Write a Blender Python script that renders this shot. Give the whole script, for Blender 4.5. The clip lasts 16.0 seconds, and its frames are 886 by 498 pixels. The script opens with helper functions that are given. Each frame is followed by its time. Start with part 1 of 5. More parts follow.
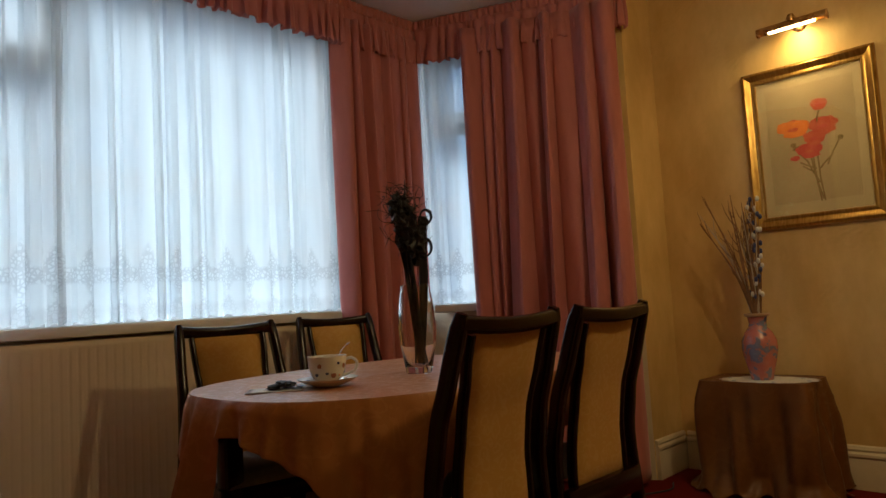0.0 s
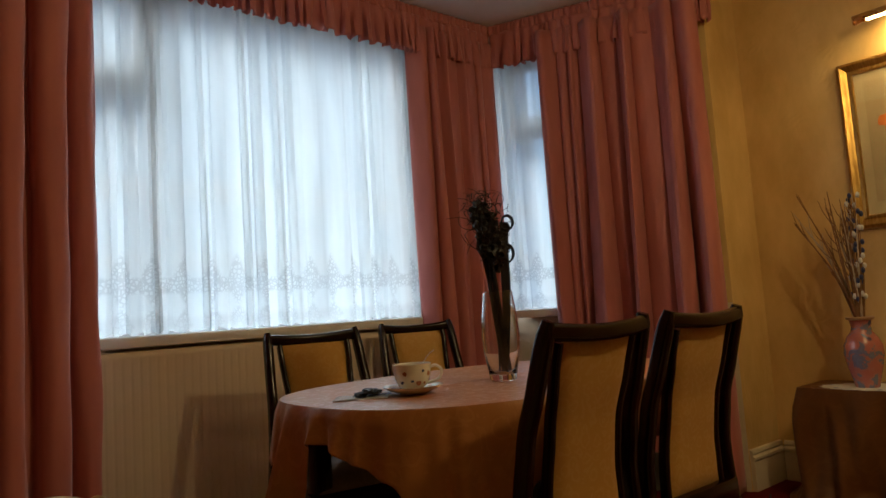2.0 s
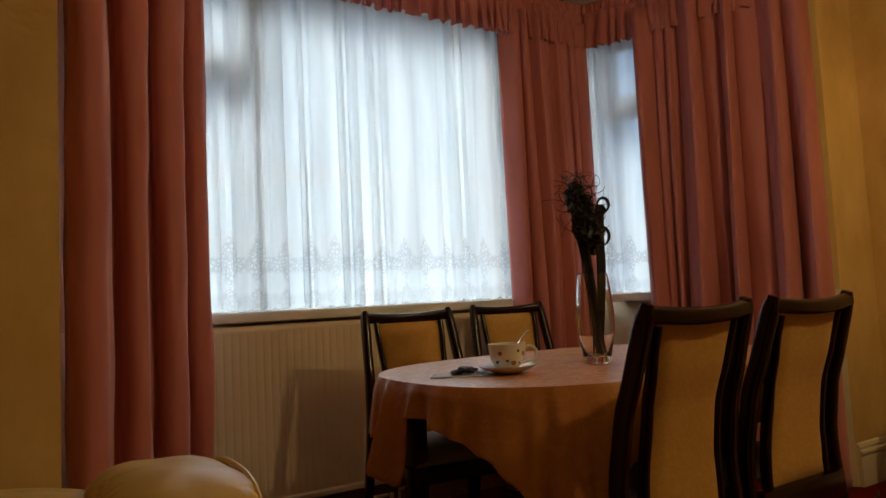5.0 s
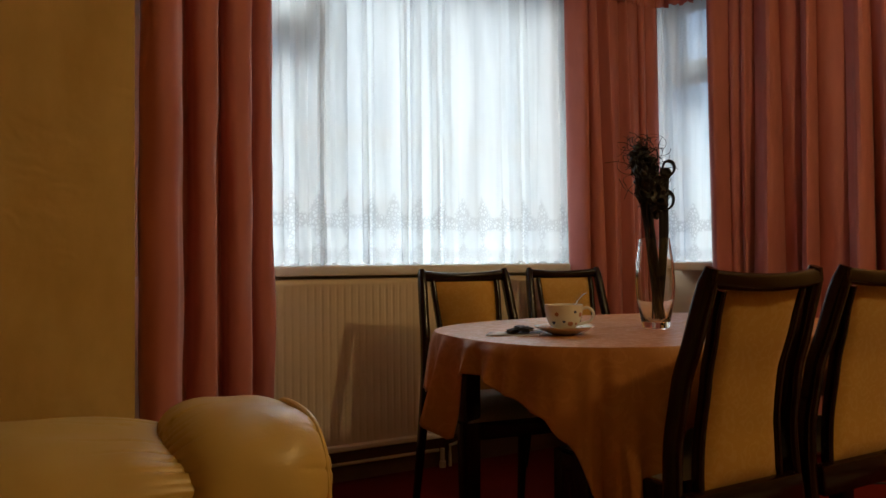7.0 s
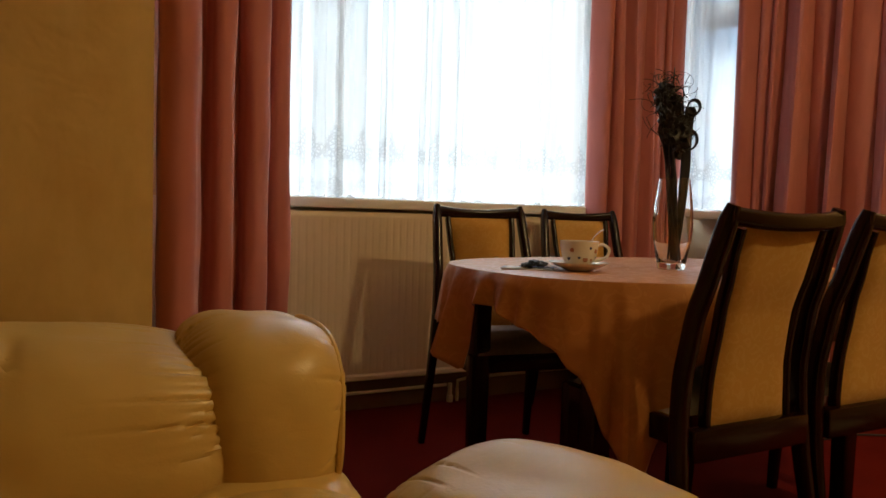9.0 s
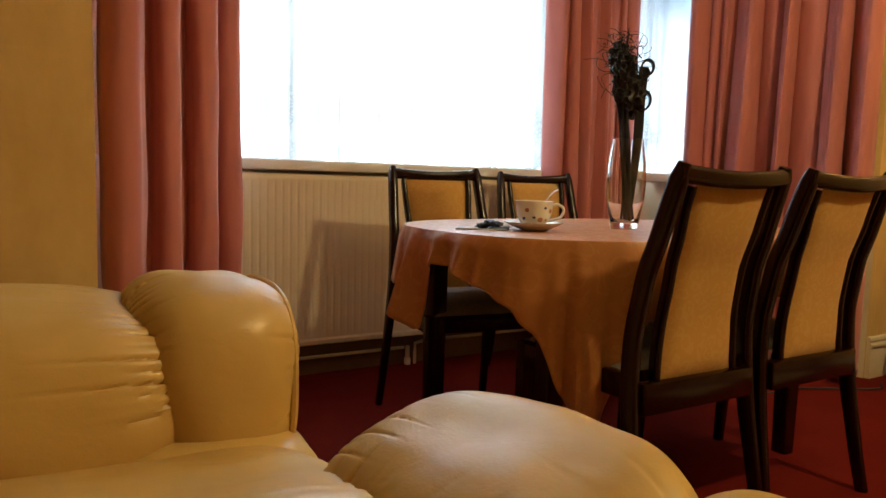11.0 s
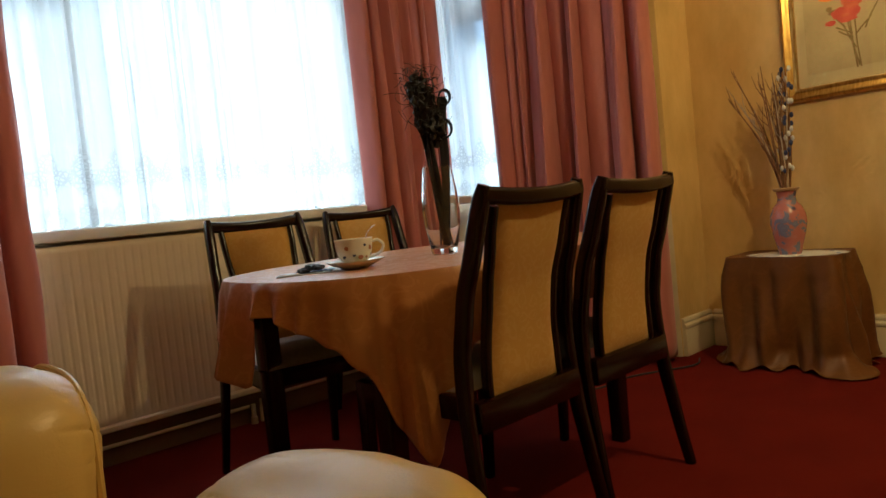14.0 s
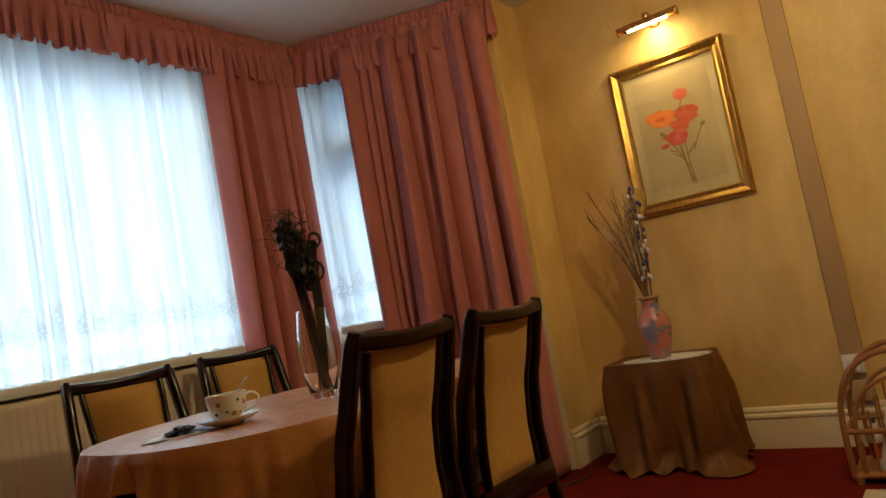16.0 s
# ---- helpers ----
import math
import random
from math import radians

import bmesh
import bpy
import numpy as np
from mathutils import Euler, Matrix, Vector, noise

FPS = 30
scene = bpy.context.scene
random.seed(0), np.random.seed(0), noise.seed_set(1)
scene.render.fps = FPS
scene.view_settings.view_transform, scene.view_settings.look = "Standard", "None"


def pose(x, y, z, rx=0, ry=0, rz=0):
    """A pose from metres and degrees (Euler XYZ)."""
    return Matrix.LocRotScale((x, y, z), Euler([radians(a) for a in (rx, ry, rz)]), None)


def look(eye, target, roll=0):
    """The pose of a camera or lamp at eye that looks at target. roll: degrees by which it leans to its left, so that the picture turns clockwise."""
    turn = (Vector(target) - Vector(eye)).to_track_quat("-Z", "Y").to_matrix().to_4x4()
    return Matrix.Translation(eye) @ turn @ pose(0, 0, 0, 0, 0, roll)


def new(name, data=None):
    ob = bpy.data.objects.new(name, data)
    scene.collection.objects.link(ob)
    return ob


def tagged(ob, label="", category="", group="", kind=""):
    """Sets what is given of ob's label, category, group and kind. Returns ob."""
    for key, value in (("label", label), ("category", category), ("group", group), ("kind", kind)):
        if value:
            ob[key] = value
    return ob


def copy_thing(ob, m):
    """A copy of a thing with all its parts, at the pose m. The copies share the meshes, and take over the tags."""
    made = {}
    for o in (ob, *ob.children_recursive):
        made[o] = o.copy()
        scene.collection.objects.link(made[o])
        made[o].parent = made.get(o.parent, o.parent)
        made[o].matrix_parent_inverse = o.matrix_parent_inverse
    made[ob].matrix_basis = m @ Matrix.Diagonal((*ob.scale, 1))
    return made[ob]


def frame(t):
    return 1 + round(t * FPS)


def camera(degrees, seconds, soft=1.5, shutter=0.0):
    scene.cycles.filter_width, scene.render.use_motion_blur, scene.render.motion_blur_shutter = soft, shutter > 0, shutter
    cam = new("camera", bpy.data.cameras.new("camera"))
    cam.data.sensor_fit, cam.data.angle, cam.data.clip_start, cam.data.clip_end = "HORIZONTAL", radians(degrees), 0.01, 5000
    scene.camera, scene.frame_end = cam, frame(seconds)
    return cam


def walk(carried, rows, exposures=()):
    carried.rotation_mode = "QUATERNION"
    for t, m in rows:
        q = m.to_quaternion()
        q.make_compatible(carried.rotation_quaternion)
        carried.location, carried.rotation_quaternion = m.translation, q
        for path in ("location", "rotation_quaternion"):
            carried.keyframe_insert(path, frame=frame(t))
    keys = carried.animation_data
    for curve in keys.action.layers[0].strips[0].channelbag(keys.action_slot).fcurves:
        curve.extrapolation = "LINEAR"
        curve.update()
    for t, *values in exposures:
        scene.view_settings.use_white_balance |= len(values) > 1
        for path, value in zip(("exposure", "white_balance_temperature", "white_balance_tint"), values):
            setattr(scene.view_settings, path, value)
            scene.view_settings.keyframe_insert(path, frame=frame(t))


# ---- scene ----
cam = camera(64.8, 16.0)
PATH = [
    (0, (0.265, 0.188, 0.959), (1.698, 1.573, 1.118), -3.3),
    (0.5, (0.271, 0.199, 0.957), (1.678, 1.613, 1.101), -3.8),
    (1, (0.269, 0.205, 0.962), (1.629, 1.663, 1.12), -4.1),
    (1.5, (0.258, 0.203, 0.964), (1.572, 1.702, 1.128), -4.1),
    (2, (0.258, 0.209, 0.969), (1.533, 1.739, 1.153), -3.8),
    (2.5, (0.25, 0.21, 0.972), (1.481, 1.776, 1.144), -3.4),
    (3, (0.249, 0.21, 0.97), (1.444, 1.805, 1.136), -3.4),
    (5.5, (0.207, 0.2, 0.962), (1.245, 1.904, 1.097), -2.3),
    (6, (0.204, 0.204, 0.956), (1.198, 1.937, 1.064), -1.6),
    (6.5, (0.199, 0.207, 0.95), (1.162, 1.959, 1.029), -1.0),
    (7, (0.199, 0.205, 0.944), (1.143, 1.968, 0.998), -0.7),
    (7.5, (0.195, 0.207, 0.935), (1.118, 1.981, 0.952), -0.1),
    (8, (0.189, 0.214, 0.923), (1.093, 1.999, 0.905), 1.1),
    (10.5, (0.198, 0.219, 0.875), (1.171, 1.956, 0.691), 1.4),
    (11, (0.202, 0.22, 0.879), (1.22, 1.931, 0.69), 1.5),
    (11.5, (0.205, 0.217, 0.88), (1.243, 1.918, 0.705), 1.3),
    (12, (0.214, 0.221, 0.868), (1.343, 1.864, 0.71), 3.1),
    (12.5, (0.235, 0.213, 0.88), (1.448, 1.797, 0.738), 0.6),
    (13, (0.244, 0.199, 0.884), (1.495, 1.756, 0.793), -2.6),
    (13.5, (0.258, 0.195, 0.89), (1.572, 1.699, 0.773), -4.0),
    (14, (0.267, 0.186, 0.888), (1.636, 1.64, 0.779), -5.8),
    (14.5, (0.273, 0.179, 0.894), (1.685, 1.592, 0.8), -5.1),
    (15, (0.279, 0.15, 0.911), (1.761, 1.493, 0.9), -6.6),
    (15.5, (0.287, 0.132, 0.934), (1.835, 1.393, 1.045), -9.1),
    (16, (0.295, 0.137, 0.95), (1.896, 1.323, 1.122), -10.5),
]
# the clip's camera opens up while it looks down at the sofa, and shifts its white balance a little
EXPOSURES = [(0, 1.66, 5350, 0), (3, 1.72, 5600, 1), (5.5, 1.78, 5850, 2), (8.2, 1.92, 6050, 4), (10.3, 2.98, 5500, -1), (12.5, 2.98, 5400, -3), (14, 2.46, 5250, -5), (15, 2.24, 5250, -5), (16, 2.20, 5250, -4)]
walk(cam, [(t, look(eye, target, roll)) for t, eye, target, roll in PATH], EXPOSURES)

# ---- light ----
world = bpy.data.worlds.new("sky")
scene.world = world
world.use_nodes = True
wn = world.node_tree
sky = wn.nodes.new("ShaderNodeTexSky")
sky.sky_type, sky.sun_disc = "NISHITA", False
sky.sun_elevation, sky.sun_rotation = radians(48), radians(-30)
sky.air_density, sky.dust_density, sky.ozone_density = 1.0, 4.0, 1.2
wn.links.new(sky.outputs[0], wn.nodes["Background"].inputs["Color"])
wn.nodes["Background"].inputs["Strength"].default_value = 0.105
sun = new("sun", bpy.data.lights.new("sun", "SUN"))
sun.data.energy, sun.data.angle, sun.data.color = 0.95, radians(35), (1.0, 0.97, 0.93)
sun.matrix_basis = look((0, 0, 0), (math.sin(radians(-30)) * 0.67, -math.cos(radians(-30)) * 0.67, -0.74))


def lamp(name, kind, m, energy, color, size):
    ob = new(name, bpy.data.lights.new(name, kind))
    ob.data.energy, ob.data.color = energy, color
    if kind == "AREA":
        ob.data.shape, ob.data.size, ob.data.size_y = "RECTANGLE", size[0], size[1]
    else:
        ob.data.shadow_soft_size = size
    ob.matrix_basis = m
    return ob


# the ceiling lamp of the room, whose shadows fall on the radiator, and the tube of the picture lamp

lamp("ceiling_bulb", "POINT", pose(2.26, 0.16, 2.3), 10.1, (1.0, 0.64, 0.26), 0.035)
lamp("picture_tube", "AREA", look((3.82, 1.213, 2.175), (3.90, 1.213, 2.0)), 0.46, (1.0, 0.62, 0.22), (0.04, 0.22))

# ---- tools ----
TAU = 2 * math.pi


def mesh_ob(name, bm, mat, parent=None, label="", smooth=True):
    """Links a bmesh as one mesh object."""
    me = bpy.data.meshes.new(name)
    bmesh.ops.recalc_face_normals(bm, faces=bm.faces[:])
    bm.to_mesh(me)
    bm.free()
    if smooth:
        for p in me.polygons:
            p.use_smooth = True
        me.set_sharp_from_angle(angle=radians(38))
    me.materials.append(mat)
    ob = new(name, me)
    if parent is not None:
        ob.parent = parent
    if label:
        ob["label"] = label
    return ob


def part(name, bm, mat, parent, label=""):
    return mesh_ob(name, bm, mat, parent, label)


def setting(name, bm, mat, label, category):
    return tagged(mesh_ob(name, bm, mat), label, category, kind="structure")


def thing(name, m, label, category, group=""):
    ob = new(name)
    ob.empty_display_size = 0.1
    ob.matrix_basis = m
    return tagged(ob, label, category, group)


def box(bm, lo, hi, bevel=0.0, seg=2):
    """An axis-aligned box with rounded edges, added to bm."""
    lo, hi = Vector(lo), Vector(hi)
    made = bmesh.ops.create_cube(bm, size=1.0, matrix=Matrix.Translation((lo + hi) / 2) @ Matrix.Diagonal((*(hi - lo), 1)))
    if bevel:
        edges = list({e for v in made["verts"] for e in v.link_edges})
        bmesh.ops.bevel(bm, geom=edges, offset=bevel, segments=seg, profile=0.5, affect="EDGES")
    return bm


def boxm(lo, hi, bevel=0.0, seg=2):
    return box(bmesh.new(), lo, hi, bevel, seg)


def grid_faces(bm, rows, wrap_u=False, wrap_v=False):
    """Quads over a list of rows of bmesh vertices."""
    n, m = len(rows), len(rows[0])
    for i in range(n if wrap_v else n - 1):
        for j in range(m if wrap_u else m - 1):
            q = (rows[i][j], rows[i][(j + 1) % m], rows[(i + 1) % n][(j + 1) % m], rows[(i + 1) % n][j])
            if len(set(q)) == 4:
                bm.faces.new(q)


def lathe(bm, profile, seg=32, at=(0, 0, 0)):
    """A turned body from (radius, height) pairs."""
    rows = []
    for r, z in profile:
        rows.append([bm.verts.new((at[0] + max(r, 1e-4) * math.cos(TAU * k / seg), at[1] + max(r, 1e-4) * math.sin(TAU * k / seg), at[2] + z)) for k in range(seg)])
    grid_faces(bm, rows, wrap_u=True)
    return bm


def sweep(bm, points, shape, up=(0, 0, 1), scale=None, caps=True, closed=False):
    """Carries a closed outline (list of (side, up) pairs) along a line of points."""
    pts = [Vector(p) for p in points]
    n = len(pts)
    rows = []
    for i, p in enumerate(pts):
        a = pts[(i - 1) % n] if closed or i > 0 else p
        b = pts[(i + 1) % n] if closed or i < n - 1 else p
        d = (b - a).normalized()
        side = d.cross(Vector(up))
        side = side.normalized() if side.length > 1e-6 else Vector((1, 0, 0))
        u = side.cross(d).normalized()
        k = scale[i] if scale else 1.0
        rows.append([bm.verts.new(p + side * sx * k + u * sy * k) for sx, sy in shape])
    grid_faces(bm, rows, wrap_u=True, wrap_v=closed)
    if caps and not closed:
        bm.faces.new(rows[0][::-1])
        bm.faces.new(rows[-1])
    return bm


def ring(r, n=8, ry=None):
    return [(r * math.cos(TAU * k / n), (ry or r) * math.sin(TAU * k / n)) for k in range(n)]


def rrect(w, h, r, n=3):
    """A rounded rectangle outline, w by h."""
    out = []
    for cx, cy, a0 in ((w / 2 - r, h / 2 - r, 0), (-w / 2 + r, h / 2 - r, 90), (-w / 2 + r, -h / 2 + r, 180), (w / 2 - r, -h / 2 + r, 270)):
        for k in range(n + 1):
            a = radians(a0 + 90 * k / n)
            out.append((cx + r * math.cos(a), cy + r * math.sin(a)))
    return out


def smooth_line(points, n):
    """A Catmull-Rom line through the points, n steps a span."""
    p = [Vector(q) for q in points]
    p = [2 * p[0] - p[1]] + p + [2 * p[-1] - p[-2]]
    out = []
    for i in range(1, len(p) - 2):
        for k in range(n):
            t = k / n
            out.append(0.5 * ((2 * p[i]) + (p[i + 1] - p[i - 1]) * t + (2 * p[i - 1] - 5 * p[i] + 4 * p[i + 1] - p[i + 2]) * t * t + (3 * p[i] - p[i - 1] - 3 * p[i + 1] + p[i + 2]) * t ** 3))
    return out + [p[-2]]


# ---- materials ----
def material(name, color=(0.5, 0.5, 0.5), rough=0.5, metal=0.0, **extra):
    m = bpy.data.materials.new(name)
    m.use_nodes = True
    nt = m.node_tree
    b = nt.nodes["Principled BSDF"]
    b.inputs["Base Color"].default_value = (*color, 1)
    b.inputs["Roughness"].default_value = rough
    b.inputs["Metallic"].default_value = metal
    for k, v in extra.items():
        b.inputs[k.replace("_", " ")].default_value = v
    return m, nt, b


def coords(nt, scale=(1, 1, 1), kind="Object"):
    tc = nt.nodes.new("ShaderNodeTexCoord")
    mp = nt.nodes.new("ShaderNodeMapping")
    mp.inputs["Scale"].default_value = scale
    nt.links.new(tc.outputs[kind], mp.inputs["Vector"])
    return mp.outputs["Vector"]


def noise_node(nt, vec, scale, detail=4.0, rough=0.55, distort=0.0):
    n = nt.nodes.new("ShaderNodeTexNoise")
    n.inputs["Scale"].default_value = scale
    n.inputs["Detail"].default_value = detail
    n.inputs["Roughness"].default_value = rough
    n.inputs["Distortion"].default_value = distort
    nt.links.new(vec, n.inputs["Vector"])
    return n.outputs["Fac"]


def ramp(nt, fac, stops):
    r = nt.nodes.new("ShaderNodeValToRGB")
    while len(r.color_ramp.elements) < len(stops):
        r.color_ramp.elements.new(0.5)
    for e, (p, c) in zip(r.color_ramp.elements, stops):
        e.position, e.color = p, (*c, 1)
    nt.links.new(fac, r.inputs["Fac"])
    return r.outputs["Color"]


def mix(nt, fac, a, b, blend="MIX"):
    n = nt.nodes.new("ShaderNodeMix")
    n.data_type, n.blend_type = "RGBA", blend
    for sock, v in ((n.inputs[0], fac), (n.inputs[6], a), (n.inputs[7], b)):
        if isinstance(v, (int, float)):
            sock.default_value = v
        elif isinstance(v, tuple):
            sock.default_value = (*v, 1)
        else:
            nt.links.new(v, sock)
    return n.outputs[2]


def bump(nt, b, height, strength=0.3, distance=0.002):
    n = nt.nodes.new("ShaderNodeBump")
    n.inputs["Strength"].default_value = strength
    n.inputs["Distance"].default_value = distance
    nt.links.new(height, n.inputs["Height"])
    nt.links.new(n.outputs["Normal"], b.inputs["Normal"])


def math_node(nt, op, a, b=0.0):
    n = nt.nodes.new("ShaderNodeMath")
    n.operation = op
    for sock, v in ((n.inputs[0], a), (n.inputs[1], b)):
        if isinstance(v, (int, float)):
            sock.default_value = v
        else:
            nt.links.new(v, sock)
    return n.outputs[0]


def two_scale(name, c1, c2, big, small, rough, relief=0.2, dist=0.002, stretch=(1, 1, 1), **extra):
    """A surface mottled at two scales with fine relief."""
    m, nt, b = material(name, c1, rough, **extra)
    v = coords(nt, stretch)
    f1 = noise_node(nt, v, big, 3)
    f2 = noise_node(nt, v, small, 6, 0.65)
    f = math_node(nt, "ADD", math_node(nt, "MULTIPLY", f1, 0.6), math_node(nt, "MULTIPLY", f2, 0.4))
    col = ramp(nt, f, [(0.35, c1), (0.65, c2)])
    nt.links.new(col, b.inputs["Base Color"])
    bump(nt, b, f2, relief, dist)
    return m


def wallpaper():
    """Embossed yellow wallpaper with swept plaster-like fans."""
    m, nt, b = material("embossed wallpaper", (0.6, 0.45, 0.2), 0.5)
    v = coords(nt)
    big = noise_node(nt, coords(nt, (1, 1, 0.45)), 5.5, 5, 0.6)
    fans = nt.nodes.new("ShaderNodeTexWave")
    fans.wave_type, fans.rings_direction = "RINGS", "SPHERICAL"
    fans.inputs["Scale"].default_value = 14.0
    fans.inputs["Distortion"].default_value = 14.0
    fans.inputs["Detail"].default_value = 3.0
    fans.inputs["Detail Scale"].default_value = 0.6
    nt.links.new(v, fans.inputs["Vector"])
    patch = noise_node(nt, v, 5.0, 2)
    gate = ramp(nt, patch, [(0.48, (0, 0, 0)), (0.62, (1, 1, 1))])
    h = math_node(nt, "MULTIPLY", fans.outputs["Fac"], gate)
    fine = noise_node(nt, v, 60, 5, 0.7)
    hh = math_node(nt, "ADD", h, math_node(nt, "MULTIPLY", fine, 0.5))
    col = ramp(nt, big, [(0.32, (0.60, 0.388, 0.118)), (0.68, (0.76, 0.535, 0.205))])
    nt.links.new(mix(nt, math_node(nt, "MULTIPLY", h, 0.10), col, (0.50, 0.36, 0.13)), b.inputs["Base Color"])
    bump(nt, b, hh, 0.4, 0.0024)
    return m


def carpet():
    m, nt, b = material("red carpet", (0.3, 0.02, 0.02), 0.95)
    v = coords(nt)
    f1 = noise_node(nt, v, 4, 3)
    f2 = noise_node(nt, v, 260, 5, 0.7)
    vor = nt.nodes.new("ShaderNodeTexVoronoi")
    vor.inputs["Scale"].default_value = 14
    nt.links.new(v, vor.inputs["Vector"])
    base = ramp(nt, f1, [(0.3, (0.110, 0.0085, 0.004)), (0.7, (0.150, 0.012, 0.005))])
    spot = ramp(nt, vor.outputs["Distance"], [(0.06, (1, 1, 1)), (0.2, (0, 0, 0))])
    c = mix(nt, math_node(nt, "MULTIPLY", spot, 0.35), base, (0.11, 0.018, 0.012))
    nt.links.new(mix(nt, math_node(nt, "MULTIPLY", f2, 0.5), c, (0.12, 0.008, 0.008)), b.inputs["Base Color"])
    bump(nt, b, f2, 0.8, 0.004)
    b.inputs["Specular IOR Level"].default_value = 0.05
    return m


def velvet(name, c1, c2):
    m, nt, b = material(name, c1, 0.75)
    v = coords(nt)
    f1 = noise_node(nt, coords(nt, (3, 3, 0.6)), 4, 3)
    f2 = noise_node(nt, v, 420, 4, 0.7)
    nt.links.new(ramp(nt, f1, [(0.3, c1), (0.7, c2)]), b.inputs["Base Color"])
    b.inputs["Sheen Weight"].default_value = 0.5
    b.inputs["Specular IOR Level"].default_value = 0.2
    b.inputs["Sheen Roughness"].default_value = 0.35
    b.inputs["Sheen Tint"].default_value = (1.0, 0.75, 0.72, 1)
    bump(nt, b, f2, 0.25, 0.001)
    return m


def lace(name="net curtain", thin=(0.08, 0.24), clear=(0.70, 0.765, 0.79)):
    """Sheer net: part of it lets light straight through; a denser floral band near the hem."""
    m, nt, b = material(name, (0.86, 0.88, 0.9), 0.9)
    out = nt.nodes["Material Output"]
    v = coords(nt)
    sep = nt.nodes.new("ShaderNodeSeparateXYZ")
    nt.links.new(v, sep.inputs[0])
    tl = nt.nodes.new("ShaderNodeBsdfTranslucent")
    tl.inputs["Color"].default_value = (0.88, 0.9, 0.92, 1)
    tr = nt.nodes.new("ShaderNodeBsdfTransparent")
    # floral band: petals on a half-drop grid, between 0.10 and 0.30 m over the hem
    uv = nt.nodes.new("ShaderNodeUVMap")
    uv.uv_map = "cloth"
    su = nt.nodes.new("ShaderNodeSeparateXYZ")
    nt.links.new(uv.outputs[0], su.inputs[0])
    vor = nt.nodes.new("ShaderNodeTexVoronoi")
    vor.feature = "DISTANCE_TO_EDGE"
    vor.inputs["Scale"].default_value = 58.0
    nt.links.new(uv.outputs[0], vor.inputs["Vector"])
    wx = math_node(nt, "ABSOLUTE", math_node(nt, "SUBTRACT", math_node(nt, "FRACT", math_node(nt, "MULTIPLY", su.outputs[0], 5.2)), 0.5))
    wy = math_node(nt, "ABSOLUTE", math_node(nt, "SUBTRACT", su.outputs[1], 0.21))
    medal = math_node(nt, "ADD", math_node(nt, "MULTIPLY", wx, 2.3), math_node(nt, "MULTIPLY", wy, 7.5))
    band = math_node(nt, "ADD", math_node(nt, "MULTIPLY", wx, 0.4), math_node(nt, "MULTIPLY", math_node(nt, "ABSOLUTE", math_node(nt, "SUBTRACT", su.outputs[1], 0.19)), 22.0))
    foot = math_node(nt, "ADD", math_node(nt, "MULTIPLY", wx, 2.0), math_node(nt, "MULTIPLY", math_node(nt, "ABSOLUTE", math_node(nt, "SUBTRACT", su.outputs[1], 0.03)), 12.0))
    inside = ramp(nt, math_node(nt, "MINIMUM", math_node(nt, "MINIMUM", medal, band), foot), [(0.70, (1, 1, 1)), (1.0, (0, 0, 0))])
    lines = ramp(nt, vor.outputs["Distance"], [(0.10, (1, 1, 1)), (0.22, (0, 0, 0))])
    pat = math_node(nt, "MULTIPLY", inside, lines)
    hem = ramp(nt, su.outputs[1], [(0.05, (1, 1, 1)), (0.075, (0, 0, 0))])
    dense = math_node(nt, "MAXIMUM", math_node(nt, "MULTIPLY", pat, 0.42), math_node(nt, "MULTIPLY", hem, 0.25))
    body = nt.nodes.new("ShaderNodeMixShader")
    body.inputs[0].default_value = 0.33
    nt.links.new(tl.outputs[0], body.inputs[1])
    nt.links.new(b.outputs[0], body.inputs[2])
    thick = nt.nodes.new("ShaderNodeMixShader")
    # gathers of the net: denser and thinner runs from top to hem
    gv = nt.nodes.new("ShaderNodeMapping")
    gv.inputs["Scale"].default_value = (1.0, 0.10, 1.0)
    gv.inputs["Rotation"].default_value = (0, 0, radians(2.0))
    nt.links.new(uv.outputs[0], gv.inputs["Vector"])
    run = ramp(nt, noise_node(nt, gv.outputs[0], 7, 3, 0.5, 0.3), [(0.38, (thin[0],) * 3), (0.62, (thin[1],) * 3)])
    open_part = math_node(nt, "MULTIPLY", run, math_node(nt, "SUBTRACT", 1.0, math_node(nt, "MULTIPLY", dense, 0.9)))
    nt.links.new(ramp(nt, dense, [(0.0, clear), (0.75, (0.34, 0.37, 0.40))]), tl.inputs["Color"])
    nt.links.new(ramp(nt, dense, [(0.0, (0.76, 0.78, 0.80)), (0.75, (0.50, 0.52, 0.55))]), b.inputs["Base Color"])
    nt.links.new(open_part, thick.inputs[0])
    nt.links.new(body.outputs[0], thick.inputs[1])
    nt.links.new(tr.outputs[0], thick.inputs[2])
    nt.links.new(thick.outputs[0], out.inputs["Surface"])
    return m


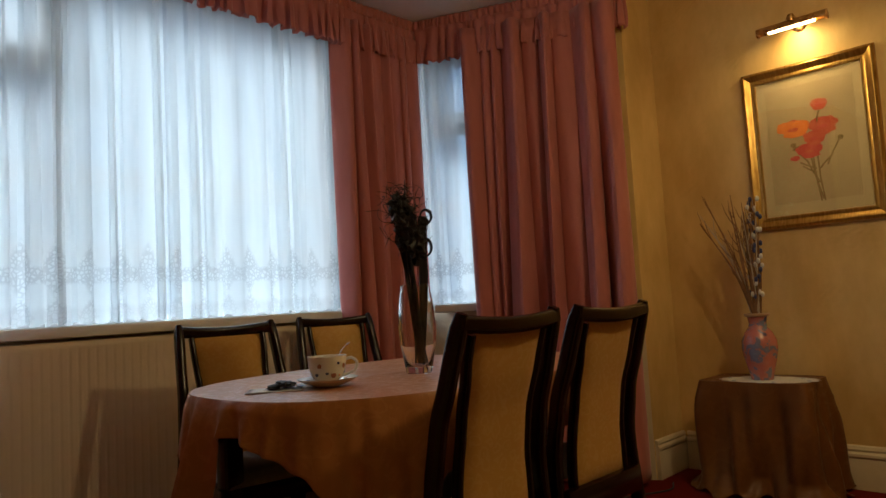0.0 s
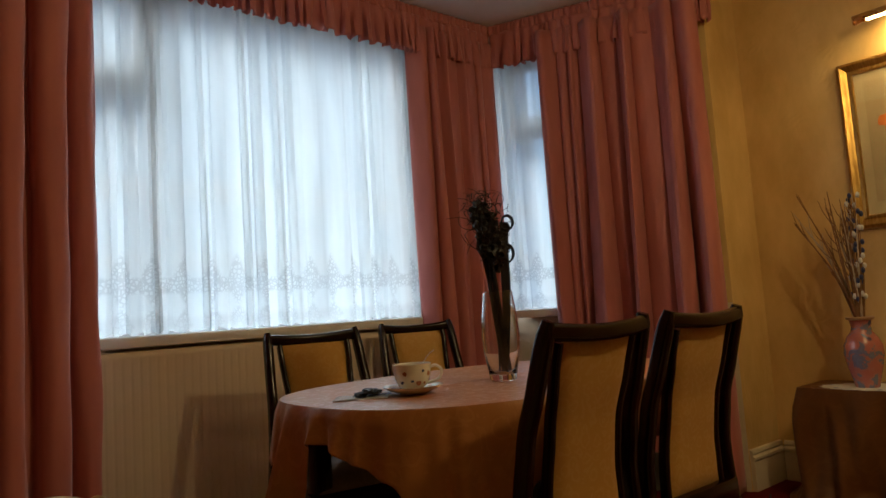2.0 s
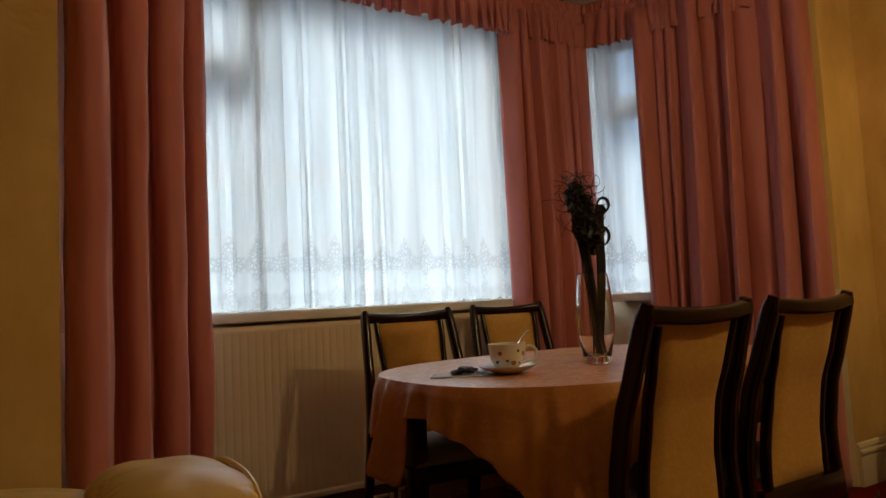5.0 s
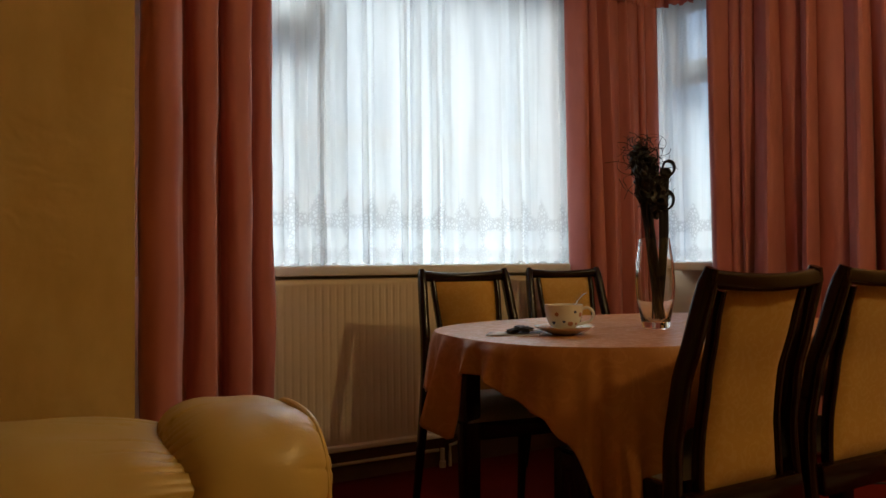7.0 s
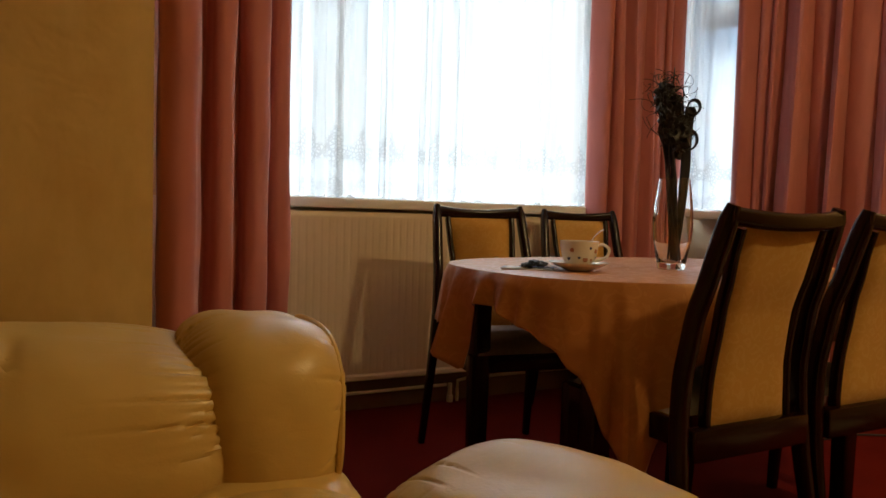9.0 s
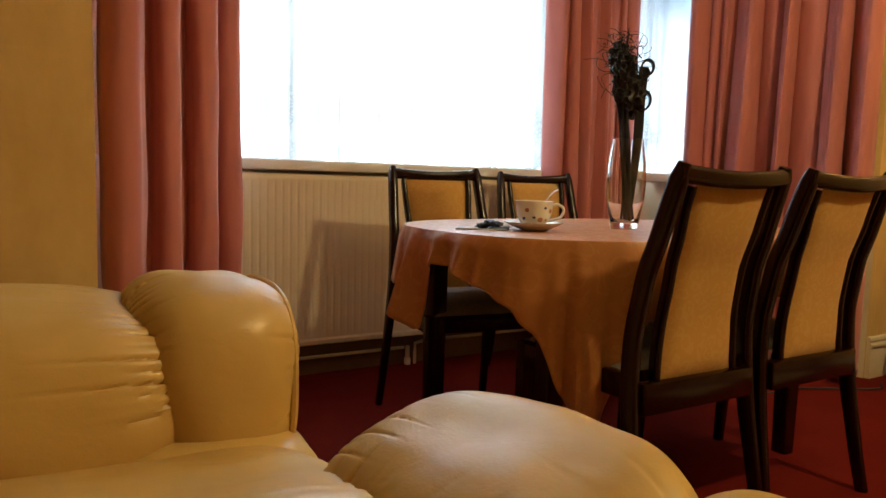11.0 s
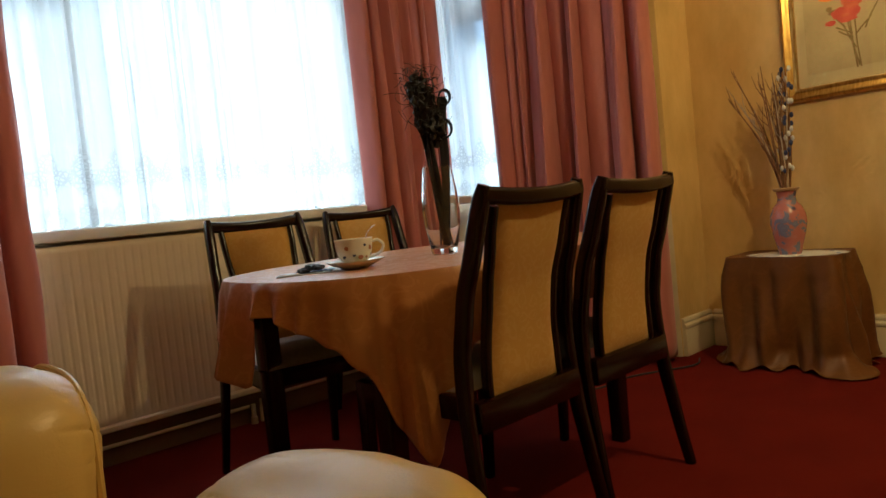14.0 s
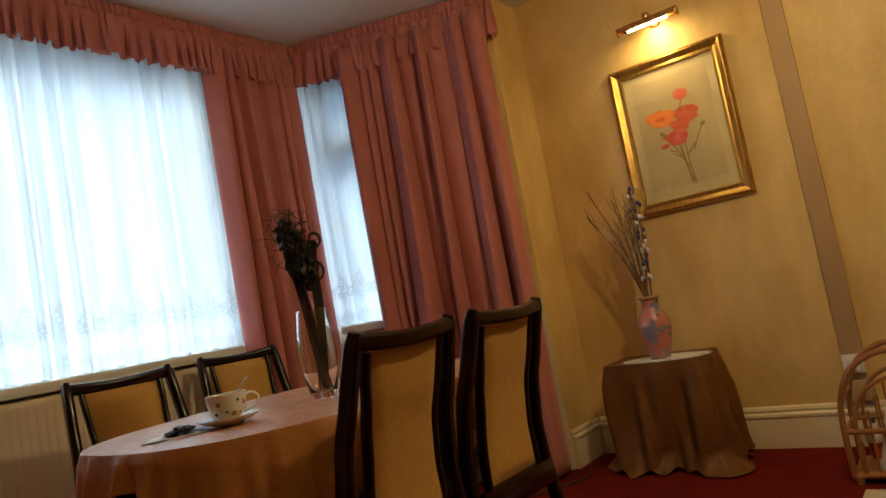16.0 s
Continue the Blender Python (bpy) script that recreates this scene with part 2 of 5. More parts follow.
def leather():
    m, nt, b = material("cream leather", (0.62, 0.46, 0.22), 0.36)
    v = coords(nt)
    f1 = noise_node(nt, v, 3, 3)
    vor = nt.nodes.new("ShaderNodeTexVoronoi")
    vor.inputs["Scale"].default_value = 240
    nt.links.new(v, vor.inputs["Vector"])
    crease = noise_node(nt, coords(nt, (1, 1, 2.2)), 9, 5, 0.6, 0.8)
    nt.links.new(ramp(nt, f1, [(0.3, (0.57, 0.38, 0.100)), (0.7, (0.63, 0.435, 0.135))]), b.inputs["Base Color"])
    nt.links.new(ramp(nt, f1, [(0.3, (0.30,) * 3), (0.7, (0.45,) * 3)]), b.inputs["Roughness"])
    soft = noise_node(nt, coords(nt, (1.0, 1.0, 1.6)), 16, 3, 0.5, 1.4)
    h = math_node(nt, "ADD", math_node(nt, "MULTIPLY", vor.outputs["Distance"], 0.05), math_node(nt, "ADD", math_node(nt, "MULTIPLY", crease, 0.35), math_node(nt, "MULTIPLY", soft, 0.5)))
    bump(nt, b, h, 0.30, 0.006)
    return m


def dark_wood():
    m, nt, b = material("dark mahogany", (0.03, 0.012, 0.008), 0.22)
    v = coords(nt, (1, 1, 0.12))
    f = noise_node(nt, v, 24, 4, 0.55, 0.3)
    nt.links.new(ramp(nt, f, [(0.3, (0.010, 0.0022, 0.0016)), (0.7, (0.014, 0.0034, 0.0024))]), b.inputs["Base Color"])
    nt.links.new(ramp(nt, f, [(0.3, (0.19,) * 3), (0.7, (0.24,) * 3)]), b.inputs["Roughness"])
    b.inputs["Specular IOR Level"].default_value = 0.27
    b.inputs["Coat Weight"].default_value = 0.03
    b.inputs["Coat Roughness"].default_value = 0.12
    return m


def damask(name, c1, c2, scale=14.0, rough=0.6, sheen=0.3, gloss=0.4):
    """Woven cloth with a shiny figured pattern."""
    m, nt, b = material(name, c1, rough)
    v = coords(nt)
    vor = nt.nodes.new("ShaderNodeTexVoronoi")
    vor.feature = "SMOOTH_F1"
    vor.inputs["Scale"].default_value = scale
    vor.inputs["Smoothness"].default_value = 0.4
    wob = noise_node(nt, v, scale * 0.9, 3, 0.6, 1.2)
    nt.links.new(v, vor.inputs["Vector"])
    f = math_node(nt, "SINE", math_node(nt, "MULTIPLY", math_node(nt, "ADD", vor.outputs["Distance"], wob), 16.0))
    pat = ramp(nt, f, [(0.45, (0, 0, 0)), (0.6, (1, 1, 1))])
    weave = noise_node(nt, v, 520, 3, 0.7)
    stain = noise_node(nt, v, 3, 3)
    col = mix(nt, math_node(nt, "MULTIPLY", pat, 0.55), c1, c2)
    nt.links.new(mix(nt, math_node(nt, "MULTIPLY", stain, 0.25), col, tuple(x * 0.75 for x in c1)), b.inputs["Base Color"])
    nt.links.new(math_node(nt, "SUBTRACT", rough, math_node(nt, "MULTIPLY", pat, 0.10)), b.inputs["Roughness"])
    b.inputs["Sheen Weight"].default_value = sheen
    b.inputs["Specular IOR Level"].default_value = gloss
    bump(nt, b, math_node(nt, "ADD", math_node(nt, "MULTIPLY", weave, 0.6), math_node(nt, "MULTIPLY", pat, 0.4)), 0.25, 0.001)
    return m


def glass_mat(name, color=(1, 1, 1), rough=0.0):
    m, nt, b = material(name, color, rough)
    b.inputs["Transmission Weight"].default_value = 1.0
    b.inputs["IOR"].default_value = 1.48
    return m


M_WALL = wallpaper()
M_CARPET = carpet()
M_CEIL = two_scale("ceiling paint", (0.74, 0.72, 0.66), (0.80, 0.78, 0.72), 2, 40, 0.85, 0.3)
M_PAINT = two_scale("cream gloss paint", (0.70, 0.59, 0.40), (0.76, 0.65, 0.46), 2, 30, 0.35, 0.05)
M_RAD = two_scale("cream radiator enamel", (0.70, 0.595, 0.475), (0.75, 0.645, 0.52), 2, 30, 0.4, 0.05)
M_UPVC = two_scale("white window plastic", (0.78, 0.80, 0.82), (0.82, 0.84, 0.86), 2, 20, 0.35, 0.03)
M_VELVET = velvet("dusty pink velvet", (0.445, 0.157, 0.138), (0.535, 0.205, 0.180))
M_LACE = lace()
# the same net in a lighter colour, standing in for daylight at the narrow window
M_LACE_LIT = lace("brightened net curtain", (0.10, 0.30), (0.86, 0.92, 0.94))
M_WOOD = dark_wood()
M_UPH = damask("pale gold upholstery", (0.54, 0.305, 0.062), (0.59, 0.36, 0.090), 26, 0.75, 0.1, 0.2)
M_SEAT = damask("grey cream seat fabric", (0.42, 0.38, 0.32), (0.5, 0.46, 0.4), 18, 0.8)
M_CLOTH = damask("gold damask tablecloth", (0.44, 0.178, 0.038), (0.52, 0.225, 0.058), 15, 0.44, 0.10, 0.55)
M_CLOTH2 = damask("brown gold side cloth", (0.150, 0.055, 0.009), (0.178, 0.068, 0.012), 9, 0.48, 0.0, 0.24)
M_LEATHER = leather()
M_GLASS = glass_mat("clear glass")
M_PANE = glass_mat("window glass")

# ---- the room ----
CEIL = 2.64
YF, XP = 2.0, 3.95          # inner faces of the bay-side wall and of the picture wall
PIER_L, PIER_R = (0.449, 2.511), (3.5045, 2.33)      # solid piers beside the side windows
BAY = [(0.335, 2.25), (0.75, 3.2), (3.2, 3.2), (3.62, YF)]   # inner corners of the bay


def slab(bm, a, b, z0, z1, thick, out):
    """A straight length of wall from a to b in plan, thickened to the side out (+1: left of a to b)."""
    a, b = Vector((*a, 0)), Vector((*b, 0))
    n = (b - a).normalized().cross(Vector((0, 0, 1))) * -out * thick
    v = [bm.verts.new(p + Vector((0, 0, z))) for z in (z0, z1) for p in (a, b, b + n, a + n)]
    for f in ((0, 1, 2, 3), (4, 5, 6, 7), (0, 1, 5, 4), (1, 2, 6, 5), (2, 3, 7, 6), (3, 0, 4, 7)):
        bm.faces.new([v[i] for i in f])
    return bm


bm = boxm((-3.2, -3.2, -0.1), (4.15, 2.2, 0.0))
box(bm, (0.45, 2.2, -0.1), (3.5, 3.36, 0.0))
setting("floor", bm, M_CARPET, "deep red fitted carpet with a faint fleck", "carpet")
setting("ceiling", boxm((-3.3, -3.3, CEIL), (4.3, 3.34, CEIL + 0.1)), M_CEIL, "off-white painted plaster ceiling over the bay", "ceiling")
setting("wall_picture", boxm((XP, -3.0, 0), (XP + 0.25, YF + 0.25, CEIL)), M_WALL, "yellow embossed wallpaper wall behind the picture", "wall")
setting("wall_bay_right", boxm((3.62, YF, 0), (XP, YF + 0.25, CEIL)), M_WALL, "narrow yellow papered wall beside the bay", "wall")
setting("wall_bay_left", boxm((-3.0, YF, 0), (0.335, YF + 0.25, CEIL)), M_WALL, "yellow embossed wallpaper wall behind the sofa", "wall")
setting("wall_west", boxm((-3.25, -3.0, 0), (-3.0, YF + 0.25, CEIL)), M_WALL, "yellow papered side wall", "wall")
setting("wall_south", boxm((-3.25, -3.25, 0), (XP + 0.25, -3.0, CEIL)), M_WALL, "yellow papered rear wall", "wall")
SILL = 0.93
bm = bmesh.new()
slab(bm, BAY[0], BAY[1], 0, SILL, 0.22, 1)
slab(bm, BAY[0], BAY[1], 2.5, CEIL, 0.10, 1)
setting("wall_bay_side_left", bm, M_PAINT, "cream painted wall under the side window", "wall")
bm = bmesh.new()
slab(bm, BAY[1], BAY[2], 0, SILL, 0.22, 1)
slab(bm, BAY[1], BAY[2], 2.5, CEIL, 0.10, 1)
setting("wall_bay_front", bm, M_PAINT, "cream painted wall under the front window", "wall")
bm = bmesh.new()
slab(bm, BAY[2], BAY[3], 0, SILL, 0.22, 1)
slab(bm, BAY[2], BAY[3], 2.5, CEIL, 0.10, 1)
setting("wall_bay_side_right", bm, M_PAINT, "cream painted wall under the narrow side window", "wall")


setting('wall_pier_1', slab(bmesh.new(), BAY[0], PIER_L, SILL, 2.5, 0.22, 1), M_WALL, 'yellow papered pier beside the bay window', 'wall')
setting('wall_pier_2', slab(bmesh.new(), PIER_R, BAY[3], SILL, 2.5, 0.12, 1), M_WALL, 'yellow papered pier beside the bay window', 'wall')


def skirting(name, a, b, out, label):
    """Tall moulded skirting board on the room side of a wall."""
    prof = [(0, 0), (0.022, 0), (0.022, 0.13), (0.018, 0.142), (0.026, 0.150), (0.026, 0.162), (0.014, 0.172), (0.018, 0.182), (0.012, 0.195), (0, 0.2)]
    a, b = Vector((*a, 0)), Vector((*b, 0))
    n = (b - a).normalized().cross(Vector((0, 0, 1))) * out
    bm = bmesh.new()
    rows = [[bm.verts.new(p + n * d + Vector((0, 0, z))) for d, z in prof] for p in (a, b)]
    grid_faces(bm, rows)
    for r in rows:
        bm.faces.new(r)
    return setting(name, bm, M_PAINT, label, "skirting")


skirting("baseboard_1", (3.63, YF), (XP, YF), 1, "tall moulded cream skirting board")
skirting("baseboard_2", (XP, YF - 0.03), (XP, -3.0), 1, "tall moulded cream skirting board")
skirting("baseboard_3", (-3.0, YF), (0.335, YF), 1, "tall moulded cream skirting board")


def window(name, a, b, posts, transoms, label):
    """Plastic window between two plan points: frame, mullions at the shares in posts, transoms per bay, glass."""
    a, b = Vector((*a, 0)), Vector((*b, 0))
    n = (b - a).normalized().cross(Vector((0, 0, 1))) * -1
    L = (b - a).length
    ang = math.degrees(math.atan2(b.y - a.y, b.x - a.x))
    w = tagged(new(name), label, "window", kind="structure")
    w.matrix_basis = pose(*(a + n * 0.045 + Vector((0, 0, SILL))), 0, 0, ang)
    H = 2.5 - SILL
    bm = bmesh.new()
    for lo, hi in (((0, 0, 0), (L, 0.07, 0.06)), ((0, 0, H - 0.06), (L, 0.07, H)), ((0, 0.001, 0.06), (0.06, 0.069, H - 0.06)), ((L - 0.06, 0.001, 0.06), (L, 0.069, H - 0.06))):
        box(bm, lo, hi, 0.006)
    part("window_frame", bm, M_UPVC, w)
    for s in posts:
        part("mullion", boxm((s * L - 0.035, -0.004, 0.06), (s * L + 0.035, 0.068, H - 0.06), 0.006), M_UPVC, w)
    ends = [0.06] + [s * L for s in posts] + [L - 0.06]
    for i, z in enumerate(transoms):
        if z:
            part("transom", boxm((ends[i] + 0.03, 0.0, z - 0.04), (ends[i + 1] - 0.03, 0.066, z + 0.03), 0.006), M_UPVC, w)
            # opening light: sash frame and latch
            bm = bmesh.new()
            x0, x1, z0, z1 = ends[i] + 0.036, ends[i + 1] - 0.036, z + 0.035, H - 0.064
            for lo, hi in (((x0, -0.012, z0), (x1, 0.03, z0 + 0.05)), ((x0, -0.012, z1 - 0.05), (x1, 0.03, z1)), ((x0, -0.011, z0 + 0.05), (x0 + 0.05, 0.03, z1 - 0.05)), ((x1 - 0.05, -0.011, z0 + 0.05), (x1, 0.03, z1 - 0.05))):
                box(bm, lo, hi, 0.006)
            sash = part("sash", bm, M_UPVC, w)
            lt = boxm(((x0 + x1) / 2 - 0.05, -0.04, z0 + 0.012), ((x0 + x1) / 2 + 0.05, -0.02, z0 + 0.03), 0.006)
            box(lt, ((x0 + x1) / 2 - 0.012, -0.03, z0 + 0.008), ((x0 + x1) / 2 + 0.012, -0.012, z0 + 0.036), 0.003)
            part("latch", lt, M_UPVC, sash)
    for i in range(len(ends) - 1):
        pane = part("pane", boxm((ends[i] + 0.02, 0.036, 0.05), (ends[i + 1] - 0.02, 0.042, H - 0.05)), M_PANE, w)
        pane.visible_shadow = False
    return w


window("window_1", BAY[1], BAY[2], (0.195, 0.735), (1.11, 0, 1.11), "wide white plastic front window behind net curtain")
window("window_2", BAY[2], PIER_R, (0.6,), (1.09, 0), "narrow white plastic side window of the bay")
window("window_3", PIER_L, BAY[1], (0.5,), (0, 1.0), "white plastic side window hidden by a curtain")

# sill boards with a dark shadow groove under the nosing
for nm, a, b in (("window_sill_1", (0.92, 3.2), (3.14, 3.2)), ("window_sill_2", (3.2, 3.06), (3.325, 2.762))):
    a3, b3 = Vector((*a, 0)), Vector((*b, 0))
    n = (b3 - a3).normalized().cross(Vector((0, 0, 1)))
    bm = bmesh.new()
    L = (b3 - a3).length
    box(bm, (0, -0.12, SILL - 0.015), (L, -0.001, SILL + 0.030), 0.008)
    box(bm, (0, -0.001, SILL + 0.002), (L, 0.10, SILL + 0.030), 0.002)
    ob = setting(nm, bm, M_UPVC, "cream painted window sill board with rounded nosing", "window sill")
    ob.matrix_basis = pose(a[0], a[1], 0, 0, 0, math.degrees(math.atan2(b[1] - a[1], b[0] - a[0])))

# ---- curtains ----
def along(path, n):
    """n + 1 points at even steps along a plan polyline, with the normal to its right."""
    P = [Vector((*p, 0)) for p in path]
    seg = [(P[i + 1] - P[i]).length for i in range(len(P) - 1)]
    tot = sum(seg)
    out = []
    for k in range(n + 1):
        d = tot * k / n
        i = 0
        while i < len(seg) - 1 and d > seg[i]:
            d -= seg[i]
            i += 1
        t = (P[i + 1] - P[i]).normalized()
        out.append((P[i] + t * d, t.cross(Vector((0, 0, 1))), tot * k / n))
    return out, tot


def drape(name, path, z0, z1, folds, amp, mat, seed, parent=None, label="", flare=1.0, pinch=0.35, steps=10, nz=22, hem=0.0, wander=0.25, thick=0.004, uv=False, tube=False):
    """A hanging gathered cloth along a plan line. Folds swell downwards, wander and differ one from another."""
    rng = random.Random(seed)
    amps = [rng.uniform(0.55, 1.25) for _ in range(folds + 2)]
    shift = [rng.uniform(-0.25, 0.25) for _ in range(folds + 2)]
    wob = [rng.uniform(0, TAU) for _ in range(folds + 2)]
    wide = [rng.uniform(0.45, 1.7) for _ in range(folds)]
    cum = [0.0]
    for q in wide:
        cum.append(cum[-1] + q)
    cum = [q / cum[-1] for q in cum]
    if tube:
        amps = [rng.uniform(0.35, 1.5) for _ in range(folds + 2)]
    fine, _ = along(path, 400)
    drift = [0.0] + [rng.uniform(-0.4, 0.4) / folds if tube else 0.0 for _ in range(folds - 1)] + [0.0]

    def spread(f):
        """The columns of the cloth at the share f of the way down; a tube's fronts are wide and its valleys tight."""
        out = []
        for k in range(folds * steps + 1):
            i, w = min(k // steps, folds - 1), k / steps - min(k // steps, folds - 1)
            if tube:
                w -= 0.80 * math.sin(TAU * w) / TAU
            s0, s1 = cum[i] + drift[i] * (f - 0.6), cum[i + 1] + drift[i + 1] * (f - 0.6)
            d = min(399.999, max(0.0, 400 * (s0 * (1 - w) + s1 * w)))
            (pa, na, sa), (pb, nb_, sb) = fine[int(d)], fine[int(d) + 1]
            g = d - int(d)
            out.append((pa.lerp(pb, g), na.lerp(nb_, g).normalized(), sa * (1 - g) + sb * g))
        return out
    bm = bmesh.new()
    lay = bm.loops.layers.uv.new("cloth") if uv else None
    rows, meta = [], {}
    for j in range(nz + 1):
        f = j / nz
        z = z1 + (z0 - z1) * f
        row = []
        for k, (p, n, s) in enumerate(spread(f)):
            u = k / steps
            i = int(u)
            w = u - i
            a = amps[i] * (1 - w) + amps[i + 1] * w
            ph = shift[i] * (1 - w) + shift[i + 1] * w
            g = pinch + (1 - pinch) * min(1.0, f * 1.6)
            g *= flare * f + (1 - f)
            c = math.sin(TAU * (u + ph * f) + wander * math.sin(3.1 * f + wob[i]))
            off = amp * a * g * c + amp * 0.5 * wander * math.sin(2.3 * f + u * 0.9)
            if tube:
                # round fronts with narrow valleys between them
                ii = min(i, folds - 1)
                ww = min(1.0, max(0.0, u - ii))
                ww = ww + 0.20 * math.sin(math.pi * ww) * math.sin(2.1 * f + wob[ii])
                off = amp * amps[ii] * g * (abs(math.sin(math.pi * ww)) ** 1.15 * (1 + 0.12 * math.sin(4 * f + wob[ii])) + 0.12 * math.sin(2 * math.pi * ww + 3 * f + wob[ii])) - 0.4 * amp
            zz = z + (hem * math.sin(TAU * u * 2 + 1.0) if j == nz else 0)
            t = Vector((n.y, -n.x, 0))
            v = bm.verts.new(p + n * off + t * ((0.06 if tube else 0.35) * amp * a * g * math.sin(2 * TAU * (u + ph * f))) + Vector((0, 0, zz)))
            meta[v] = (s * 1.6, z - z0)
            row.append(v)
        rows.append(row)
    grid_faces(bm, rows)
    if uv:
        for fc in bm.faces:
            for lp in fc.loops:
                lp[lay].uv = meta[lp.vert]
    ob = mesh_ob(name, bm, mat, parent, label)
    if thick:
        md = ob.modifiers.new("thickness", "SOLIDIFY")
        md.thickness, md.offset = thick, 0
    return ob


def curtain(path, z0, z1, folds, amp, seed, label, **kw):
    ob = drape("curtain", path, z0, z1, folds, amp, M_VELVET, seed, **kw)
    return tagged(ob, label, "curtain", "pink velvet curtains")


def bunched(points, z0, z1, label, nz=40):
    """A curtain pushed aside into deep rolls: the plan line of its rolls carried from rail to floor, swaying a little."""
    bm = bmesh.new()
    line = smooth_line([(x, y, 0) for x, y in points], 9)
    rows = []
    for j in range(nz + 1):
        f = j / nz
        row = []
        for p in line:
            q = Vector((p.x * 5.0, p.y * 5.0, f * 1.6))
            sway = Vector((noise.noise(q), noise.noise(q + Vector((9, 3, 1))), 0)) * 0.022
            small = Vector((noise.noise(q * 3.1 + Vector((0, 0, f * 4))), noise.noise(q * 2.7 + Vector((5, 0, f * 3))), 0)) * 0.007
            row.append(bm.verts.new(p + sway + small + Vector((0, 0, z1 + (z0 - z1) * f))))
        rows.append(row)
    grid_faces(bm, rows)
    ob = mesh_ob("curtain", bm, M_VELVET)
    md = ob.modifiers.new("thickness", "SOLIDIFY")
    md.thickness, md.offset = 0.004, 0
    return tagged(ob, label, "curtain", "pink velvet curtains")


# four rolls in plan: middle x and y, half width, depth of the valley behind
line = [(0.368, 2.20)]
for cx, cy, r, neck in ((0.412, 2.102, 0.046, 0.17), (0.533, 2.300, 0.050, 0.18), (0.682, 2.535, 0.053, 0.25), (0.834, 2.858, 0.050, 0.10)):
    line += [(cx - 0.95 * r, cy + 0.012), (cx - 0.62 * r, cy - 0.035), (cx, cy - 0.05), (cx + 0.78 * r, cy - 0.02), (cx + r, cy + 0.07), (cx + 0.82 * r, cy + neck)]
line += [(0.912, 3.01), (0.932, 3.05)]
bunched(line, 0.03, 2.52, "dusty pink velvet curtain drawn aside in long folds")
curtain([(2.49, 3.06), (2.75, 3.05), (3.09, 3.02)], 0.03, 2.52, 8, 0.085, 5, "dusty pink velvet curtain hanging in the bay corner", nz=32, steps=14, tube=True, pinch=0.6)
curtain([(3.20, 2.78), (3.36, 2.36), (3.50, 1.98)], 0.03, 2.52, 9, 0.115, 8, "wide dusty pink velvet curtain over the narrow window", nz=32, steps=14, tube=True, pinch=0.6)

tagged(drape("net_curtain", [(0.86, 3.14), (3.12, 3.14)], 0.968, 2.47, 21, 0.022, M_LACE, 11, uv=True, thick=0, hem=0.008, pinch=0.8, steps=8, nz=14), "sheer white net curtain with a lace border hem", "net curtain", "net curtains")
tagged(drape("net_curtain", [(3.16, 3.10), (3.54, 2.10)], 0.968, 2.47, 13, 0.014, M_LACE_LIT, 12, uv=True, thick=0, hem=0.008, pinch=0.8, steps=8, nz=14), "sheer white net curtain with a lace border hem", "net curtain", "net curtains")


def pelmet(path, seed, label):
    """A gathered frill: a tight heading band and a deep skirt with a ruffled edge."""
    ob = thing("pelmet", pose(0, 0, 0), label, "pelmet", "pink pelmets")
    _, tot = along(path, 4)
    drape("frill", path, 2.375, 2.585, int(tot / 0.055), 0.014, M_VELVET, seed, parent=ob, flare=1.9, pinch=0.25, steps=8, nz=10, hem=0.007, wander=0.6)
    drape("heading", path, 2.575, CEIL - 0.004, int(tot / 0.03), 0.005, M_VELVET, seed + 1, parent=ob, pinch=0.9, steps=6, nz=4, wander=0.5)
    bm = bmesh.new()
    pts, _ = along(path, 40)
    sweep(bm, [p - n * 0.03 + Vector((0, 0, 2.6)) for p, n, s in pts], rrect(0.02, 0.06, 0.004))
    part("rail", bm, M_WOOD, ob)
    return ob


pelmet([(0.42, 2.02), (0.86, 3.05)], 20, "gathered dusty pink frilled pelmet over a side window")
pelmet([(0.86, 3.05), (3.085, 3.05)], 23, "gathered dusty pink frilled pelmet over the front window")
pelmet([(3.085, 3.05), (3.575, 1.94)], 26, "gathered dusty pink frilled pelmet over the narrow window")

# ---- radiator under the window ----
RAD = thing("radiator", pose(0, 0, 0), "long cream ribbed panel radiator under the window sill", "radiator")
bm = bmesh.new()
x = 0.86
rows = []
while x < 2.95:
    ph = (x * 1000) % 33.3 / 33.3
    d = 0.0 if ph < 0.55 else 0.003 * math.sin((ph - 0.55) / 0.45 * math.pi)
    rows.append((x, d))
    x += 0.0033
zs = [(0.150, 0.02), (0.151, -0.004), (0.156, -0.009), (0.172, -0.009), (0.178, -0.004), (0.181, 0.0), (0.20, 0.0), (0.225, 1.0), (0.85, 1.0), (0.872, 0.0), (0.89, 0.0), (0.90, 0.006), (0.902, 0.02)]
grid_faces(bm, [[bm.verts.new((x, 3.105 + (d if k == 1.0 else 0.0) + (k if k < 1 else 0), z)) for x, d in rows] for z, k in zs])
box(bm, (0.862, 3.126, 0.168), (2.948, 3.165, 0.898), 0.004)
part("panel", bm, M_RAD, RAD)
for xb in (1.2, 2.6):
    part("bracket", boxm((xb, 3.166, 0.3), (xb + 0.04, 3.198, 0.8), 0.004), M_RAD, RAD)
# this board is much darker than the cream ones round the room
skirting("baseboard_4", (0.77, 3.2), (3.18, 3.2), 1, "dark brown skirting board behind the radiator").data.materials[0] = two_scale("dark brown skirting", (0.14, 0.075, 0.04), (0.19, 0.105, 0.06), 2, 30, 0.45, 0.1)
